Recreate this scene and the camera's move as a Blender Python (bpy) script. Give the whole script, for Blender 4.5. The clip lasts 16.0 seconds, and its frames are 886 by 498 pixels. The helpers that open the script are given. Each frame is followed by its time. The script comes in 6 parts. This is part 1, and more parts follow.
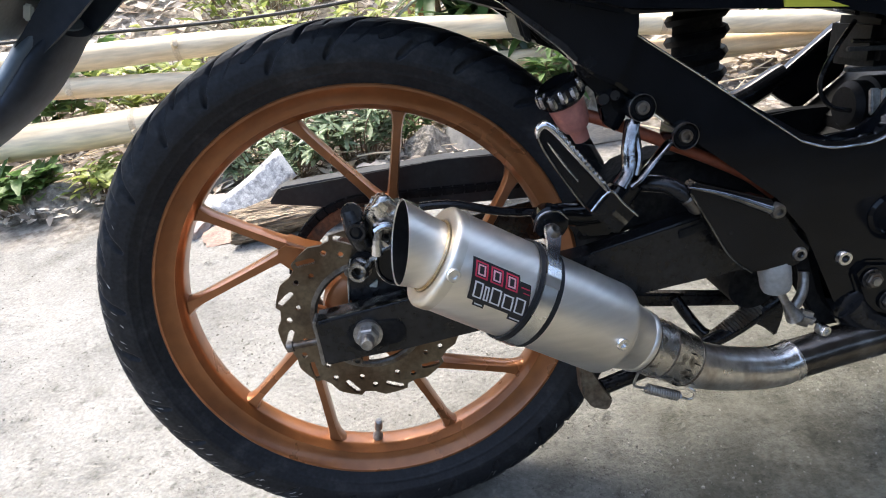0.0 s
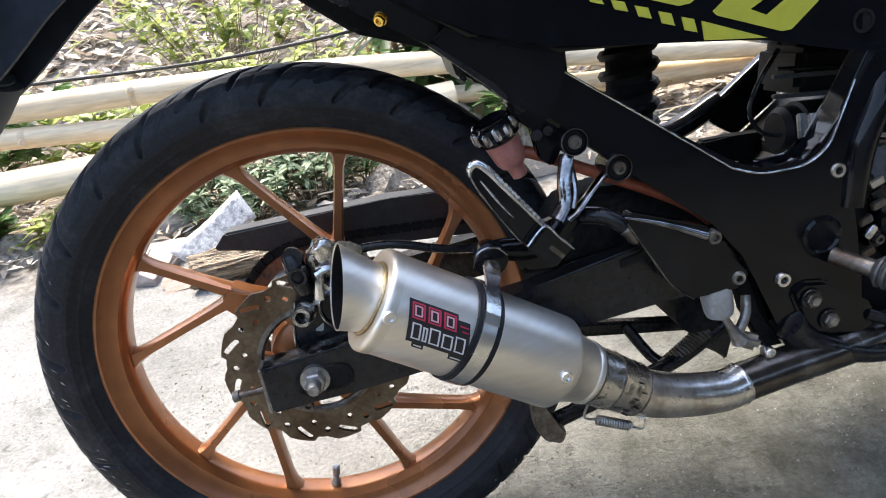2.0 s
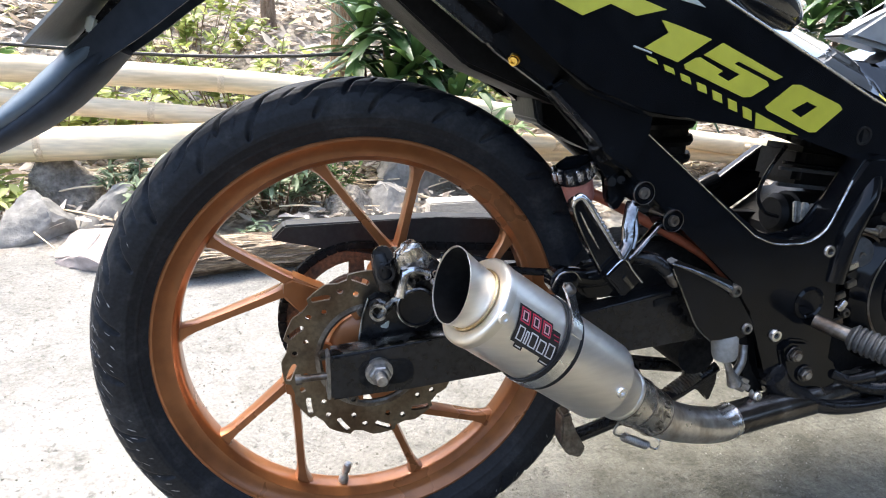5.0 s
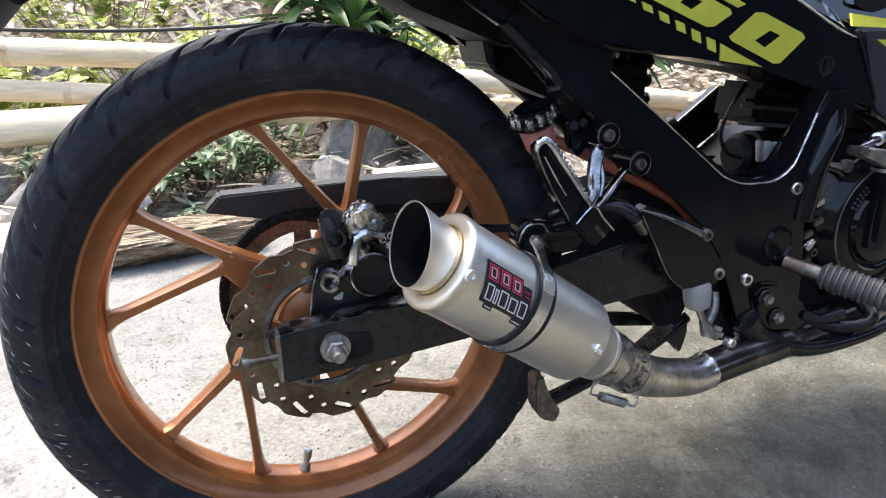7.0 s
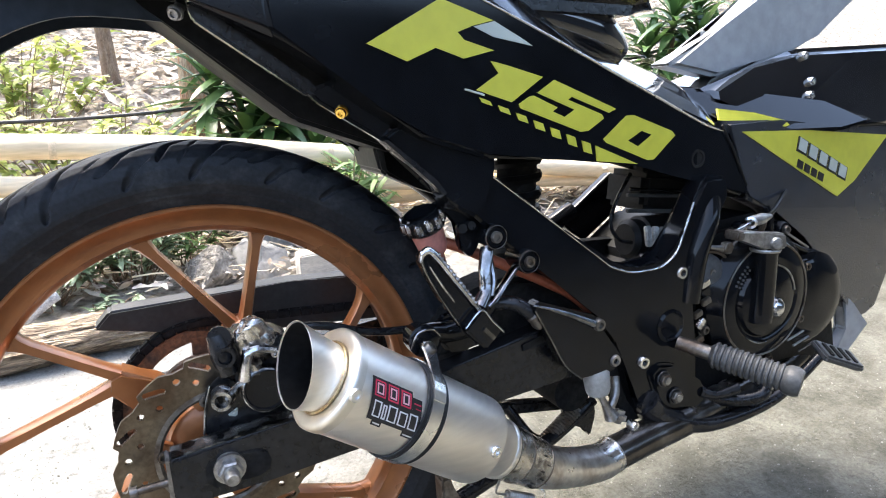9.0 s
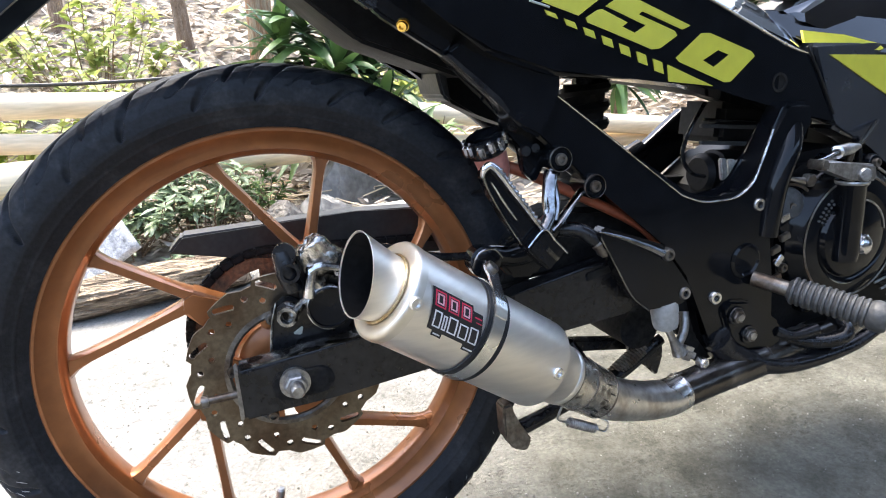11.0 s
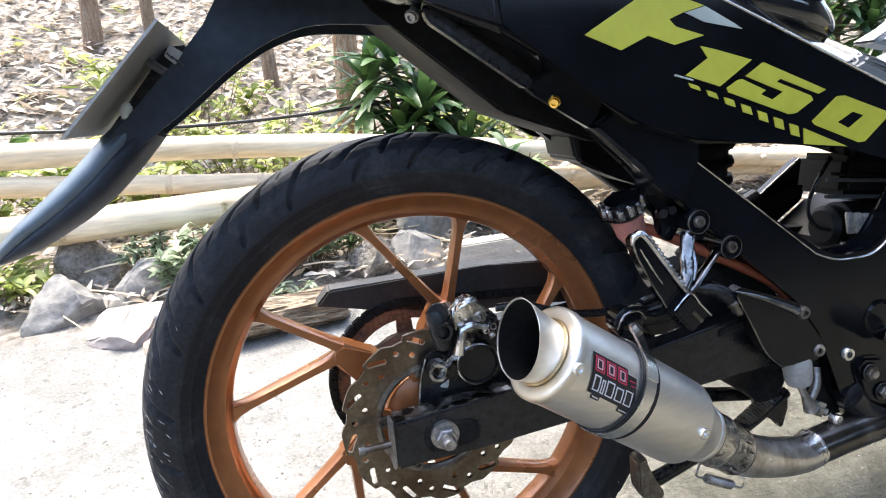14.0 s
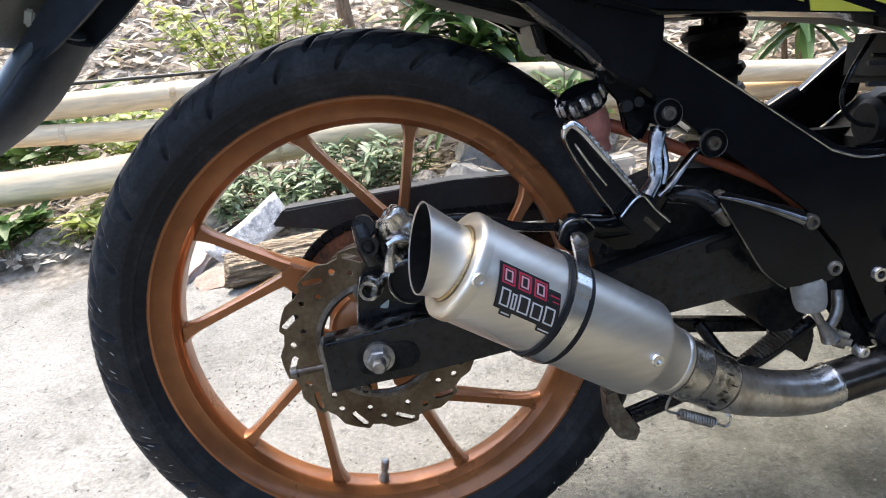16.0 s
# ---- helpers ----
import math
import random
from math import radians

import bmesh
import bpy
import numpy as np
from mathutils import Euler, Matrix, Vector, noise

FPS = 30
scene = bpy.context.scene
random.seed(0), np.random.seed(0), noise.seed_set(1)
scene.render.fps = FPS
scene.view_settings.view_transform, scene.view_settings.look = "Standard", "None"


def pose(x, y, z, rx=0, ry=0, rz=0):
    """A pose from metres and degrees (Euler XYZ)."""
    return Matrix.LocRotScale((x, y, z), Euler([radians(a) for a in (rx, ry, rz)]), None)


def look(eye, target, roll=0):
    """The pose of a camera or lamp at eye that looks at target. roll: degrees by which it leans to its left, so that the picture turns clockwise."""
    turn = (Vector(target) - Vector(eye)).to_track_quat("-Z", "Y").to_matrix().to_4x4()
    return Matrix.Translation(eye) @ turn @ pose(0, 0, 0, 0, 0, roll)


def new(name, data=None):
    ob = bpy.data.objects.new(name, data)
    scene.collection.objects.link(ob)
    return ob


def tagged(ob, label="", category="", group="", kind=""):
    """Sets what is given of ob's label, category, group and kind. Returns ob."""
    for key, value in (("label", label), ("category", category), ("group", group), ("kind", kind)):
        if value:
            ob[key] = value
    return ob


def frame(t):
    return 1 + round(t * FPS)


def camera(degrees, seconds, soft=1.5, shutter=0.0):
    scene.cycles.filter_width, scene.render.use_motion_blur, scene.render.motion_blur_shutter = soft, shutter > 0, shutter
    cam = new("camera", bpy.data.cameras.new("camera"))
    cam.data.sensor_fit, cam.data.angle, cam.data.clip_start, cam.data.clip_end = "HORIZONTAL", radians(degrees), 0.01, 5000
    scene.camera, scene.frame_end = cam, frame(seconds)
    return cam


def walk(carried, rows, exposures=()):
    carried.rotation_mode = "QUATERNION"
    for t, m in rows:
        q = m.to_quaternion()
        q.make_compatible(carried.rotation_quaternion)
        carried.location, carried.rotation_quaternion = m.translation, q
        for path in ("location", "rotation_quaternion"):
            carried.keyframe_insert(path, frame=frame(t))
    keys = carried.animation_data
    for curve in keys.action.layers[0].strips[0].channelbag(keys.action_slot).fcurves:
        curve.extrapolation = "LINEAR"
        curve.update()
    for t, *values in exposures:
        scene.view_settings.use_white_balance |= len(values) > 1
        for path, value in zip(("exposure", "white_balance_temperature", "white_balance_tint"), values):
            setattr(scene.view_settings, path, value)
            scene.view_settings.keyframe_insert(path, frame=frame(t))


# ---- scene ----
cam = camera(67.7, 16.0, soft=1.05)
PATH = [
    (0, (0.07, -0.637, 0.66), (0.112, 1.123, -0.288), -8.2),
    (0.5, (0.087, -0.64, 0.661), (0.09, 1.122, -0.285), -10.1),
    (1, (0.081, -0.631, 0.652), (0.074, 1.116, -0.321), -9.4),
    (1.5, (0.094, -0.631, 0.654), (0.083, 1.135, -0.284), -10.9),
    (2, (0.101, -0.636, 0.662), (0.232, 1.157, -0.214), -9.5),
    (2.5, (0.095, -0.643, 0.688), (0.675, 1.077, -0.15), -3.8),
    (2.6, (0.082, -0.657, 0.683), (0.676, 1.06, -0.153), -3.0),
    (3, (0.038, -0.674, 0.682), (0.473, 1.103, -0.126), -3.1),
    (3.5, (0.006, -0.665, 0.678), (0.383, 1.12, -0.142), 0.3),
    (3.7, (-0.009, -0.672, 0.677), (0.328, 1.124, -0.135), 0.7),
    (5.8, (-0.112, -0.661, 0.662), (0.469, 1.094, -0.101), 3.9),
    (6, (-0.105, -0.651, 0.653), (0.484, 1.095, -0.126), 3.5),
    (6.5, (-0.095, -0.633, 0.643), (0.507, 1.092, -0.17), 2.6),
    (7, (-0.086, -0.624, 0.635), (0.54, 1.083, -0.199), 1.7),
    (7.5, (-0.078, -0.636, 0.656), (0.554, 1.096, -0.118), -0.4),
    (8, (-0.07, -0.656, 0.67), (0.575, 1.104, -0.029), -1.8),
    (8.5, (-0.067, -0.649, 0.675), (0.629, 1.109, 0.024), -0.4),
    (8.6, (-0.06, -0.645, 0.688), (0.665, 1.09, 0.007), 0.4),
    (8.7, (-0.051, -0.632, 0.686), (0.76, 1.074, 0.028), 0.8),
    (10.8, (-0.025, -0.647, 0.635), (0.664, 1.086, -0.087), -0.7),
    (11, (-0.042, -0.643, 0.63), (0.575, 1.112, -0.105), -1.0),
    (11.5, (-0.055, -0.638, 0.623), (0.501, 1.13, -0.128), -0.8),
    (12, (-0.058, -0.643, 0.633), (0.464, 1.14, -0.109), -2.1),
    (12.5, (-0.062, -0.645, 0.633), (0.434, 1.146, -0.106), -2.1),
    (13, (-0.065, -0.648, 0.635), (0.413, 1.145, -0.113), -2.3),
    (13.5, (-0.077, -0.637, 0.649), (0.438, 1.156, -0.072), -1.9),
    (14, (-0.125, -0.637, 0.679), (0.334, 1.192, 0.011), -2.7),
    (14.5, (-0.135, -0.636, 0.671), (0.262, 1.199, -0.017), -2.3),
    (15, (-0.122, -0.632, 0.643), (0.277, 1.166, -0.136), -1.4),
    (15.5, (-0.052, -0.625, 0.624), (0.166, 1.181, -0.209), -4.8),
    (16, (0.041, -0.621, 0.612), (0.143, 1.214, -0.178), -7.6),
]
walk(cam, [(t, look(eye, target, roll)) for t, eye, target, roll in PATH],
     exposures=[(0, 2.1, 6800, 10), (1.5, 2.13, 6800, 10), (2, 2.24, 6800, 10), (2.5, 2.64, 6800, 10), (3.5, 2.64, 6800, 10), (6, 2.28, 6800, 10), (7, 2.3, 6800, 10), (7.5, 2.42, 6800, 10), (8.5, 2.74, 6800, 10), (11, 2.68, 6800, 10), (12.5, 2.58, 6800, 10), (14, 2.52, 6800, 10), (14.5, 2.4, 6800, 10), (16, 2.14, 6800, 10)])

# ---- world, sun, exposure ----
world = bpy.data.worlds.new("sky")
scene.world = world
world.use_nodes = True
wn = world.node_tree
sky = wn.nodes.new("ShaderNodeTexSky")
sky.sky_type = "NISHITA"
sky.sun_disc = False
sky.sun_elevation, sky.sun_rotation = radians(62), radians(-25)
sky.air_density, sky.dust_density = 1.0, 3.0
wn.links.new(sky.outputs["Color"], wn.nodes["Background"].inputs["Color"])
wn.nodes["Background"].inputs["Strength"].default_value = 0.15
sun = new("sun", bpy.data.lights.new("sun", "SUN"))
sun.data.energy, sun.data.angle, sun.data.color = 1.65, radians(30), (1.0, 0.975, 0.91)
sun.matrix_world = look((-1.2, 2.6, 5.0), (0, 0, 0))
scene.view_settings.exposure = 1.5

# ---- materials ----


def material(name, base, rough=0.6, metal=0.0, vary=0.25, scale=20.0, bump=0.1, second=None, amount=0.5, coat=0.0, fine=6.0, stretch=(1, 1, 1), spec=0.5, depth=0.02):
    """A surface with broad stains and fine grain; second is a colour that shows through in patches."""
    m = bpy.data.materials.new(name)
    m.use_nodes = True
    nt = m.node_tree
    n, l = nt.nodes, nt.links
    b = n["Principled BSDF"]
    co = n.new("ShaderNodeTexCoord")
    mp = n.new("ShaderNodeMapping")
    mp.inputs["Scale"].default_value = stretch
    l.new(co.outputs["Object"], mp.inputs["Vector"])
    big, small = n.new("ShaderNodeTexNoise"), n.new("ShaderNodeTexNoise")
    big.inputs["Scale"].default_value, big.inputs["Detail"].default_value = scale, 6
    small.inputs["Scale"].default_value, small.inputs["Detail"].default_value = scale * fine, 4
    l.new(mp.outputs["Vector"], big.inputs["Vector"])
    l.new(mp.outputs["Vector"], small.inputs["Vector"])
    mix = n.new("ShaderNodeMix")
    mix.data_type = "RGBA"
    ramp = n.new("ShaderNodeValToRGB")
    ramp.color_ramp.elements[0].position, ramp.color_ramp.elements[1].position = 0.5 - 0.2 * amount, 0.72 - 0.2 * amount
    l.new(big.outputs["Fac"], ramp.inputs["Fac"])
    l.new(ramp.outputs["Color"], mix.inputs["Factor"])
    c2 = second or tuple(min(1, c * (1 + vary)) for c in base)
    mix.inputs["A"].default_value, mix.inputs["B"].default_value = (*base, 1), (*c2, 1)
    hv = n.new("ShaderNodeHueSaturation")
    mr = n.new("ShaderNodeMapRange")
    mr.inputs["From Min"].default_value, mr.inputs["From Max"].default_value = 0.3, 0.7
    mr.inputs["To Min"].default_value, mr.inputs["To Max"].default_value = 1 - vary, 1 + vary
    l.new(small.outputs["Fac"], mr.inputs["Value"])
    l.new(mr.outputs["Result"], hv.inputs["Value"])
    l.new(mix.outputs["Result"], hv.inputs["Color"])
    l.new(hv.outputs["Color"], b.inputs["Base Color"])
    rr = n.new("ShaderNodeMapRange")
    rr.inputs["To Min"].default_value, rr.inputs["To Max"].default_value = max(0.02, rough - 0.12), min(1, rough + 0.12)
    l.new(big.outputs["Fac"], rr.inputs["Value"])
    l.new(rr.outputs["Result"], b.inputs["Roughness"])
    b.inputs["Metallic"].default_value = metal
    b.inputs["Coat Weight"].default_value = coat
    b.inputs["Specular IOR Level"].default_value = spec
    if bump:
        bp = n.new("ShaderNodeBump")
        bp.inputs["Strength"].default_value, bp.inputs["Distance"].default_value = bump, depth
        l.new(small.outputs["Fac"], bp.inputs["Height"])
        l.new(bp.outputs["Normal"], b.inputs["Normal"])
    return m


RUBBER = material("tyre_rubber", (0.011, 0.0125, 0.0155), 0.54, 0, 0.35, 40, 0.05, second=(0.030, 0.032, 0.035), amount=-0.10, spec=0.28)
ORANGE = material("orange_paint", (0.32, 0.120, 0.042), 0.30, 0.45, 0.12, 10, 0.02, second=(0.24, 0.088, 0.030), coat=0.25)
STEEL = material("brushed_steel", (0.92, 0.88, 0.82), 0.41, 1.0, 0.05, 6, 0.015, second=(0.83, 0.785, 0.715), stretch=(1, 1, 6))
POLISHED = material("polished_steel", (0.80, 0.79, 0.77), 0.27, 1.0, 0.08, 20, 0.02)
CHROME = material("worn_chrome", (0.70, 0.70, 0.71), 0.19, 1.0, 0.2, 55, 0.05, second=(0.16, 0.155, 0.15), amount=0.1)
PIPE = material("stained_pipe", (0.78, 0.75, 0.71), 0.29, 1.0, 0.12, 34, 0.03, second=(0.30, 0.22, 0.16), amount=-0.15)
SOOTED = material("sooted_pipe", (0.10, 0.09, 0.08), 0.24, 0.9, 0.3, 22, 0.03, second=(0.40, 0.38, 0.36), amount=-0.1)
BLACK = material("gloss_black", (0.0040, 0.0046, 0.0058), 0.07, 0, 0.3, 8, 0.0, spec=0.26)
COVER = material("lacquered_black", (0.008, 0.009, 0.011), 0.09, 0, 0.3, 8, 0.0, spec=0.6, coat=1.0)
GUNMETAL = material("dark_grey_lacquer", (0.026, 0.029, 0.034), 0.26, 0, 0.18, 7, 0.01, spec=0.6, coat=0.3)
GUARD = material("grey_worn_plastic", (0.010, 0.011, 0.012), 0.42, 0, 0.35, 30, 0.04, second=(0.020, 0.021, 0.022), spec=0.55)
RUST = material("rusty_brown_metal", (0.16, 0.075, 0.035), 0.7, 0.2, 0.4, 45, 0.2, second=(0.07, 0.045, 0.03))
SPATTER = material("tar_spattered_steel", (0.62, 0.59, 0.55), 0.26, 1.0, 0.2, 120, 0.06, second=(0.035, 0.025, 0.02), amount=-0.1, stretch=(1, 1, 1))
DARKCHROME = material("dull_chrome", (0.30, 0.30, 0.305), 0.16, 1.0, 0.3, 45, 0.04, second=(0.10, 0.10, 0.10), amount=0.35)
SCUFF = material("dried_mud", (0.30, 0.30, 0.295), 0.9, 0, 0.3, 60, 0.0)
SOOT = material("soot", (0.006, 0.006, 0.006), 0.95, 0, 0.3, 30, 0.05, spec=0.1)
SATIN = material("satin_black", (0.009, 0.0096, 0.011), 0.22, 0, 0.4, 25, 0.03, second=(0.014, 0.014, 0.015), spec=0.36)
DARK = material("dark_grime", (0.010, 0.010, 0.0105), 0.75, 0, 0.5, 30, 0.1, second=(0.019, 0.018, 0.016), spec=0.12)
IRON = material("worn_iron", (0.20, 0.185, 0.165), 0.42, 0.85, 0.3, 40, 0.06, second=(0.11, 0.085, 0.065))
DISC = material("scratched_disc_steel", (0.165, 0.138, 0.105), 0.32, 0.9, 0.2, 20, 0.05, second=(0.10, 0.070, 0.048), fine=12)
WORN = material("scraped_metal", (0.50, 0.49, 0.46), 0.26, 0.9, 0.35, 70, 0.15, second=(0.010, 0.010, 0.010), amount=0.75)
CAPRING = material("pale_ring_steel", (0.80, 0.76, 0.68), 0.46, 1.0, 0.06, 14, 0.02, second=(0.72, 0.64, 0.50))
ALLOY = material("cast_alloy", (0.46, 0.45, 0.43), 0.40, 0.9, 0.25, 40, 0.08, second=(0.22, 0.21, 0.20))
YELLOW = material("yellow_vinyl", (0.52, 0.50, 0.055), 0.38, 0, 0.06, 10, 0.0)
PALE = material("pale_vinyl", (0.42, 0.46, 0.42), 0.4, 0, 0.06, 10, 0.0)
RED = material("red_vinyl", (0.50, 0.03, 0.07), 0.4, 0, 0.06, 10, 0.0)
ROSE = material("rose_vinyl", (0.62, 0.36, 0.40), 0.4, 0, 0.06, 10, 0.0)
WHITE = material("white_vinyl", (0.62, 0.62, 0.62), 0.4, 0, 0.06, 10, 0.0)
INK = material("black_vinyl", (0.012, 0.012, 0.014), 0.4, 0, 0.1, 10, 0.0)
GOLD = material("gold_anodised", (0.75, 0.50, 0.12), 0.22, 1.0, 0.1, 30, 0.0)
WELD = material("heat_tinted_weld", (0.42, 0.30, 0.15), 0.35, 0.9, 0.3, 90, 0.1, second=(0.60, 0.50, 0.34))
# Mudguard plastic made paler and bluer to paint in the tip's sky reflection.
TIP_SHEEN = material("blue_grey_sheen", (0.060, 0.086, 0.112), 0.36, 0, 0.12, 12, 0.02)
SHIELD = material("grey_plastic_shield", (0.27, 0.28, 0.285), 0.34, 0, 0.12, 10, 0.02)
# Darker than DARK; for parts inside the frame and under the tail.
DEEP = material("near_black", (0.004, 0.004, 0.0045), 0.55, 0, 0.5, 30, 0.05, second=(0.007, 0.007, 0.007), spec=0.2)
BRICKY = material("reddish_stone", (0.26, 0.175, 0.14), 0.9, 0, 0.2, 20, 0.3, second=(0.33, 0.25, 0.21))
HOSE = material("orange_hose", (0.26, 0.065, 0.03), 0.45, 0, 0.2, 30, 0.02)
FLUID = material("red_fluid", (0.42, 0.17, 0.14), 0.35, 0, 0.15, 30, 0.02)
GREYRUB = material("grey_rubber", (0.052, 0.053, 0.053), 0.5, 0, 0.25, 40, 0.06)
CUP = material("grey_plastic", (0.27, 0.27, 0.255), 0.45, 0, 0.12, 40, 0.03)
FENDER = material("blue_black_plastic", (0.022, 0.029, 0.040), 0.5, 0, 0.2, 12, 0.02, spec=0.14)
BAMBOO = material("dry_bamboo", (0.66, 0.525, 0.345), 0.55, 0, 0.16, 6, 0.05, second=(0.80, 0.69, 0.50), stretch=(0.4, 3, 3), spec=0.3)
NODE = material("bamboo_node", (0.58, 0.46, 0.31), 0.6, 0, 0.15, 40, 0.1)
STONE = material("grey_stone", (0.215, 0.205, 0.185), 0.9, 0, 0.25, 9, 0.45, second=(0.29, 0.275, 0.25), depth=0.01)
DARKSTONE = material("dark_stone", (0.20, 0.178, 0.15), 0.92, 0, 0.4, 14, 0.7, second=(0.33, 0.30, 0.26))
PINK = material("pink_stone", (0.33, 0.28, 0.255), 0.85, 0, 0.15, 9, 0.2, second=(0.42, 0.36, 0.33))
LOG = material("split_wood", (0.50, 0.39, 0.27), 0.85, 0, 0.5, 6, 1.0, second=(0.10, 0.065, 0.042), amount=0.25, stretch=(1, 16, 16), fine=4)
REDBARK = material("red_bark", (0.33, 0.17, 0.09), 0.9, 0, 0.4, 9, 0.8, second=(0.42, 0.32, 0.22), stretch=(7, 7, 1))
BARK = material("bark", (0.20, 0.13, 0.085), 0.9, 0, 0.4, 14, 0.7, second=(0.30, 0.22, 0.16), stretch=(6, 6, 1))
PLANK = material("weathered_plank", (0.50, 0.46, 0.40), 0.85, 0, 0.2, 10, 0.3, stretch=(1, 10, 10))
CABLE = material("black_cable", (0.02, 0.02, 0.018), 0.6, 0, 0.3, 30, 0.05)
PLATE = material("worn_white_plate", (0.50, 0.50, 0.48), 0.4, 0.1, 0.3, 60, 0.05, second=(0.16, 0.16, 0.16), amount=0.0)
FADED = material("faded_mark", (0.30, 0.30, 0.30), 0.4, 0.1, 0.4, 90, 0.05, second=(0.62, 0.62, 0.60), amount=0.4)
# Dark colours for the added walls and roof, which never come into view.
UNSEEN_WALL = material("unseen_wall_dark", (0.044, 0.050, 0.056), 0.8, 0, 0.2, 3, 0.1)
UNSEEN_ROOF = material("unseen_roof_dark", (0.10, 0.10, 0.105), 0.7, 0, 0.2, 4, 0.05)


def leafy(name, a, b_, rough=0.5, thin=0.4):
    """Leaves: each island takes its own shade between two greens."""
    m = bpy.data.materials.new(name)
    m.use_nodes = True
    n, l = m.node_tree.nodes, m.node_tree.links
    g = n.new("ShaderNodeNewGeometry")
    r = n.new("ShaderNodeValToRGB")
    r.color_ramp.elements[0].color, r.color_ramp.elements[1].color = (*a, 1), (*b_, 1)
    l.new(g.outputs["Random Per Island"], r.inputs["Fac"])
    p = n["Principled BSDF"]
    l.new(r.outputs["Color"], p.inputs["Base Color"])
    p.inputs["Roughness"].default_value = rough
    if thin:
        lit, mix = n.new("ShaderNodeBsdfTranslucent"), n.new("ShaderNodeMixShader")
        l.new(r.outputs["Color"], lit.inputs["Color"])
        mix.inputs["Fac"].default_value = thin
        l.new(p.outputs["BSDF"], mix.inputs[1])
        l.new(lit.outputs["BSDF"], mix.inputs[2])
        l.new(mix.outputs["Shader"], n["Material Output"].inputs["Surface"])
    return m


GREEN = leafy("shrub_leaf", (0.05, 0.11, 0.03), (0.20, 0.30, 0.10))
SILVER = leafy("pale_shrub_leaf", (0.09, 0.15, 0.065), (0.46, 0.54, 0.37))
LIME = leafy("yellow_green_leaf", (0.15, 0.21, 0.04), (0.55, 0.58, 0.20))
GLOSSY = leafy("dracaena_leaf", (0.022, 0.062, 0.020), (0.105, 0.19, 0.055), 0.34, 0.2)
LITTER = leafy("dry_leaf", (0.24, 0.19, 0.145), (0.88, 0.80, 0.70), 0.8)
GRIT = leafy("grit", (0.08, 0.075, 0.062), (0.27, 0.26, 0.235), 0.85, 0)

# ---- mesh helpers ----


def part(name, bm, mat, parent=None, label="", smooth=True):
    """One mesh object from a bmesh, under a thing or a part."""
    me = bpy.data.meshes.new(name)
    bmesh.ops.recalc_face_normals(bm, faces=bm.faces)
    bm.to_mesh(me)
    bm.free()
    me.materials.append(mat)
    if smooth:
        me.polygons.foreach_set("use_smooth", [True] * len(me.polygons))
        me.set_sharp_from_angle(angle=radians(38))
    ob = new(name, me)
    ob.parent = parent
    if label:
        ob["label"] = label
    return ob


def thing(name, m, label, category, group="", kind=""):
    ob = new(name)
    ob.matrix_world = m
    ob.empty_display_size = 0.05
    return tagged(ob, label, category, group, kind)


def basis(way):
    w = Vector(way).normalized()
    u = w.cross(Vector((0, 0, 1)) if abs(w.z) < 0.95 else Vector((1, 0, 0))).normalized()
    return u, w.cross(u), w


def lathe(profile, origin, way, seg=48, bm=None, closed=False, slant=None):
    """Turns (radius, distance) pairs round an axis. slant(radial) shifts points along it."""
    bm = bm or bmesh.new()
    u, v, w = basis(way)
    o = Vector(origin)
    rings = []
    for r, d in profile:
        ring = []
        for k in range(seg):
            a = 2 * math.pi * k / seg
            rad = u * math.cos(a) + v * math.sin(a)
            off = slant(rad, d) if slant else 0.0
            ring.append(bm.verts.new(o + rad * r + w * (d + off)))
        rings.append(ring)
    pairs = list(zip(rings, rings[1:])) + ([(rings[-1], rings[0])] if closed else [])
    for a, b_ in pairs:
        for k in range(seg):
            bm.faces.new((a[k], a[(k + 1) % seg], b_[(k + 1) % seg], b_[k]))
    if not closed:
        for ring in (rings[0], rings[-1]):
            bm.faces.new(ring)
    return bm


def smooth_line(points, steps=6):
    p = [Vector(q) for q in points]
    out = []
    for i in range(len(p) - 1):
        a, b_, c, d = p[max(i - 1, 0)], p[i], p[i + 1], p[min(i + 2, len(p) - 1)]
        for k in range(steps):
            t = k / steps
            out.append(0.5 * ((2 * b_) + (c - a) * t + (2 * a - 5 * b_ + 4 * c - d) * t * t + (3 * b_ - a - 3 * c + d) * t ** 3))
    return out + [p[-1]]


def tube(points, radius, seg=12, bm=None, steps=6, squash=1.0):
    """A round bar along a smooth line; radius may be a list, one for each given point."""
    bm = bm or bmesh.new()
    line = smooth_line(points, steps) if steps > 1 else [Vector(q) for q in points]
    n = len(line)
    rs = [radius] * n if not isinstance(radius, (list, tuple)) else [
        float(np.interp(i / (n - 1) * (len(radius) - 1), range(len(radius)), radius)) for i in range(n)]
    u = None
    rings = []
    for i, p in enumerate(line):
        w = (line[min(i + 1, n - 1)] - line[max(i - 1, 0)]).normalized()
        u = basis(w)[0] if u is None else (u - w * u.dot(w)).normalized()
        v = w.cross(u)
        rings.append([bm.verts.new(p + (u * math.cos(a) + v * math.sin(a) * squash) * rs[i])
                      for a in (2 * math.pi * k / seg for k in range(seg))])
    for a, b_ in zip(rings, rings[1:]):
        for k in range(seg):
            bm.faces.new((a[k], a[(k + 1) % seg], b_[(k + 1) % seg], b_[k]))
    bm.faces.new(rings[0])
    bm.faces.new(rings[-1])
    return bm


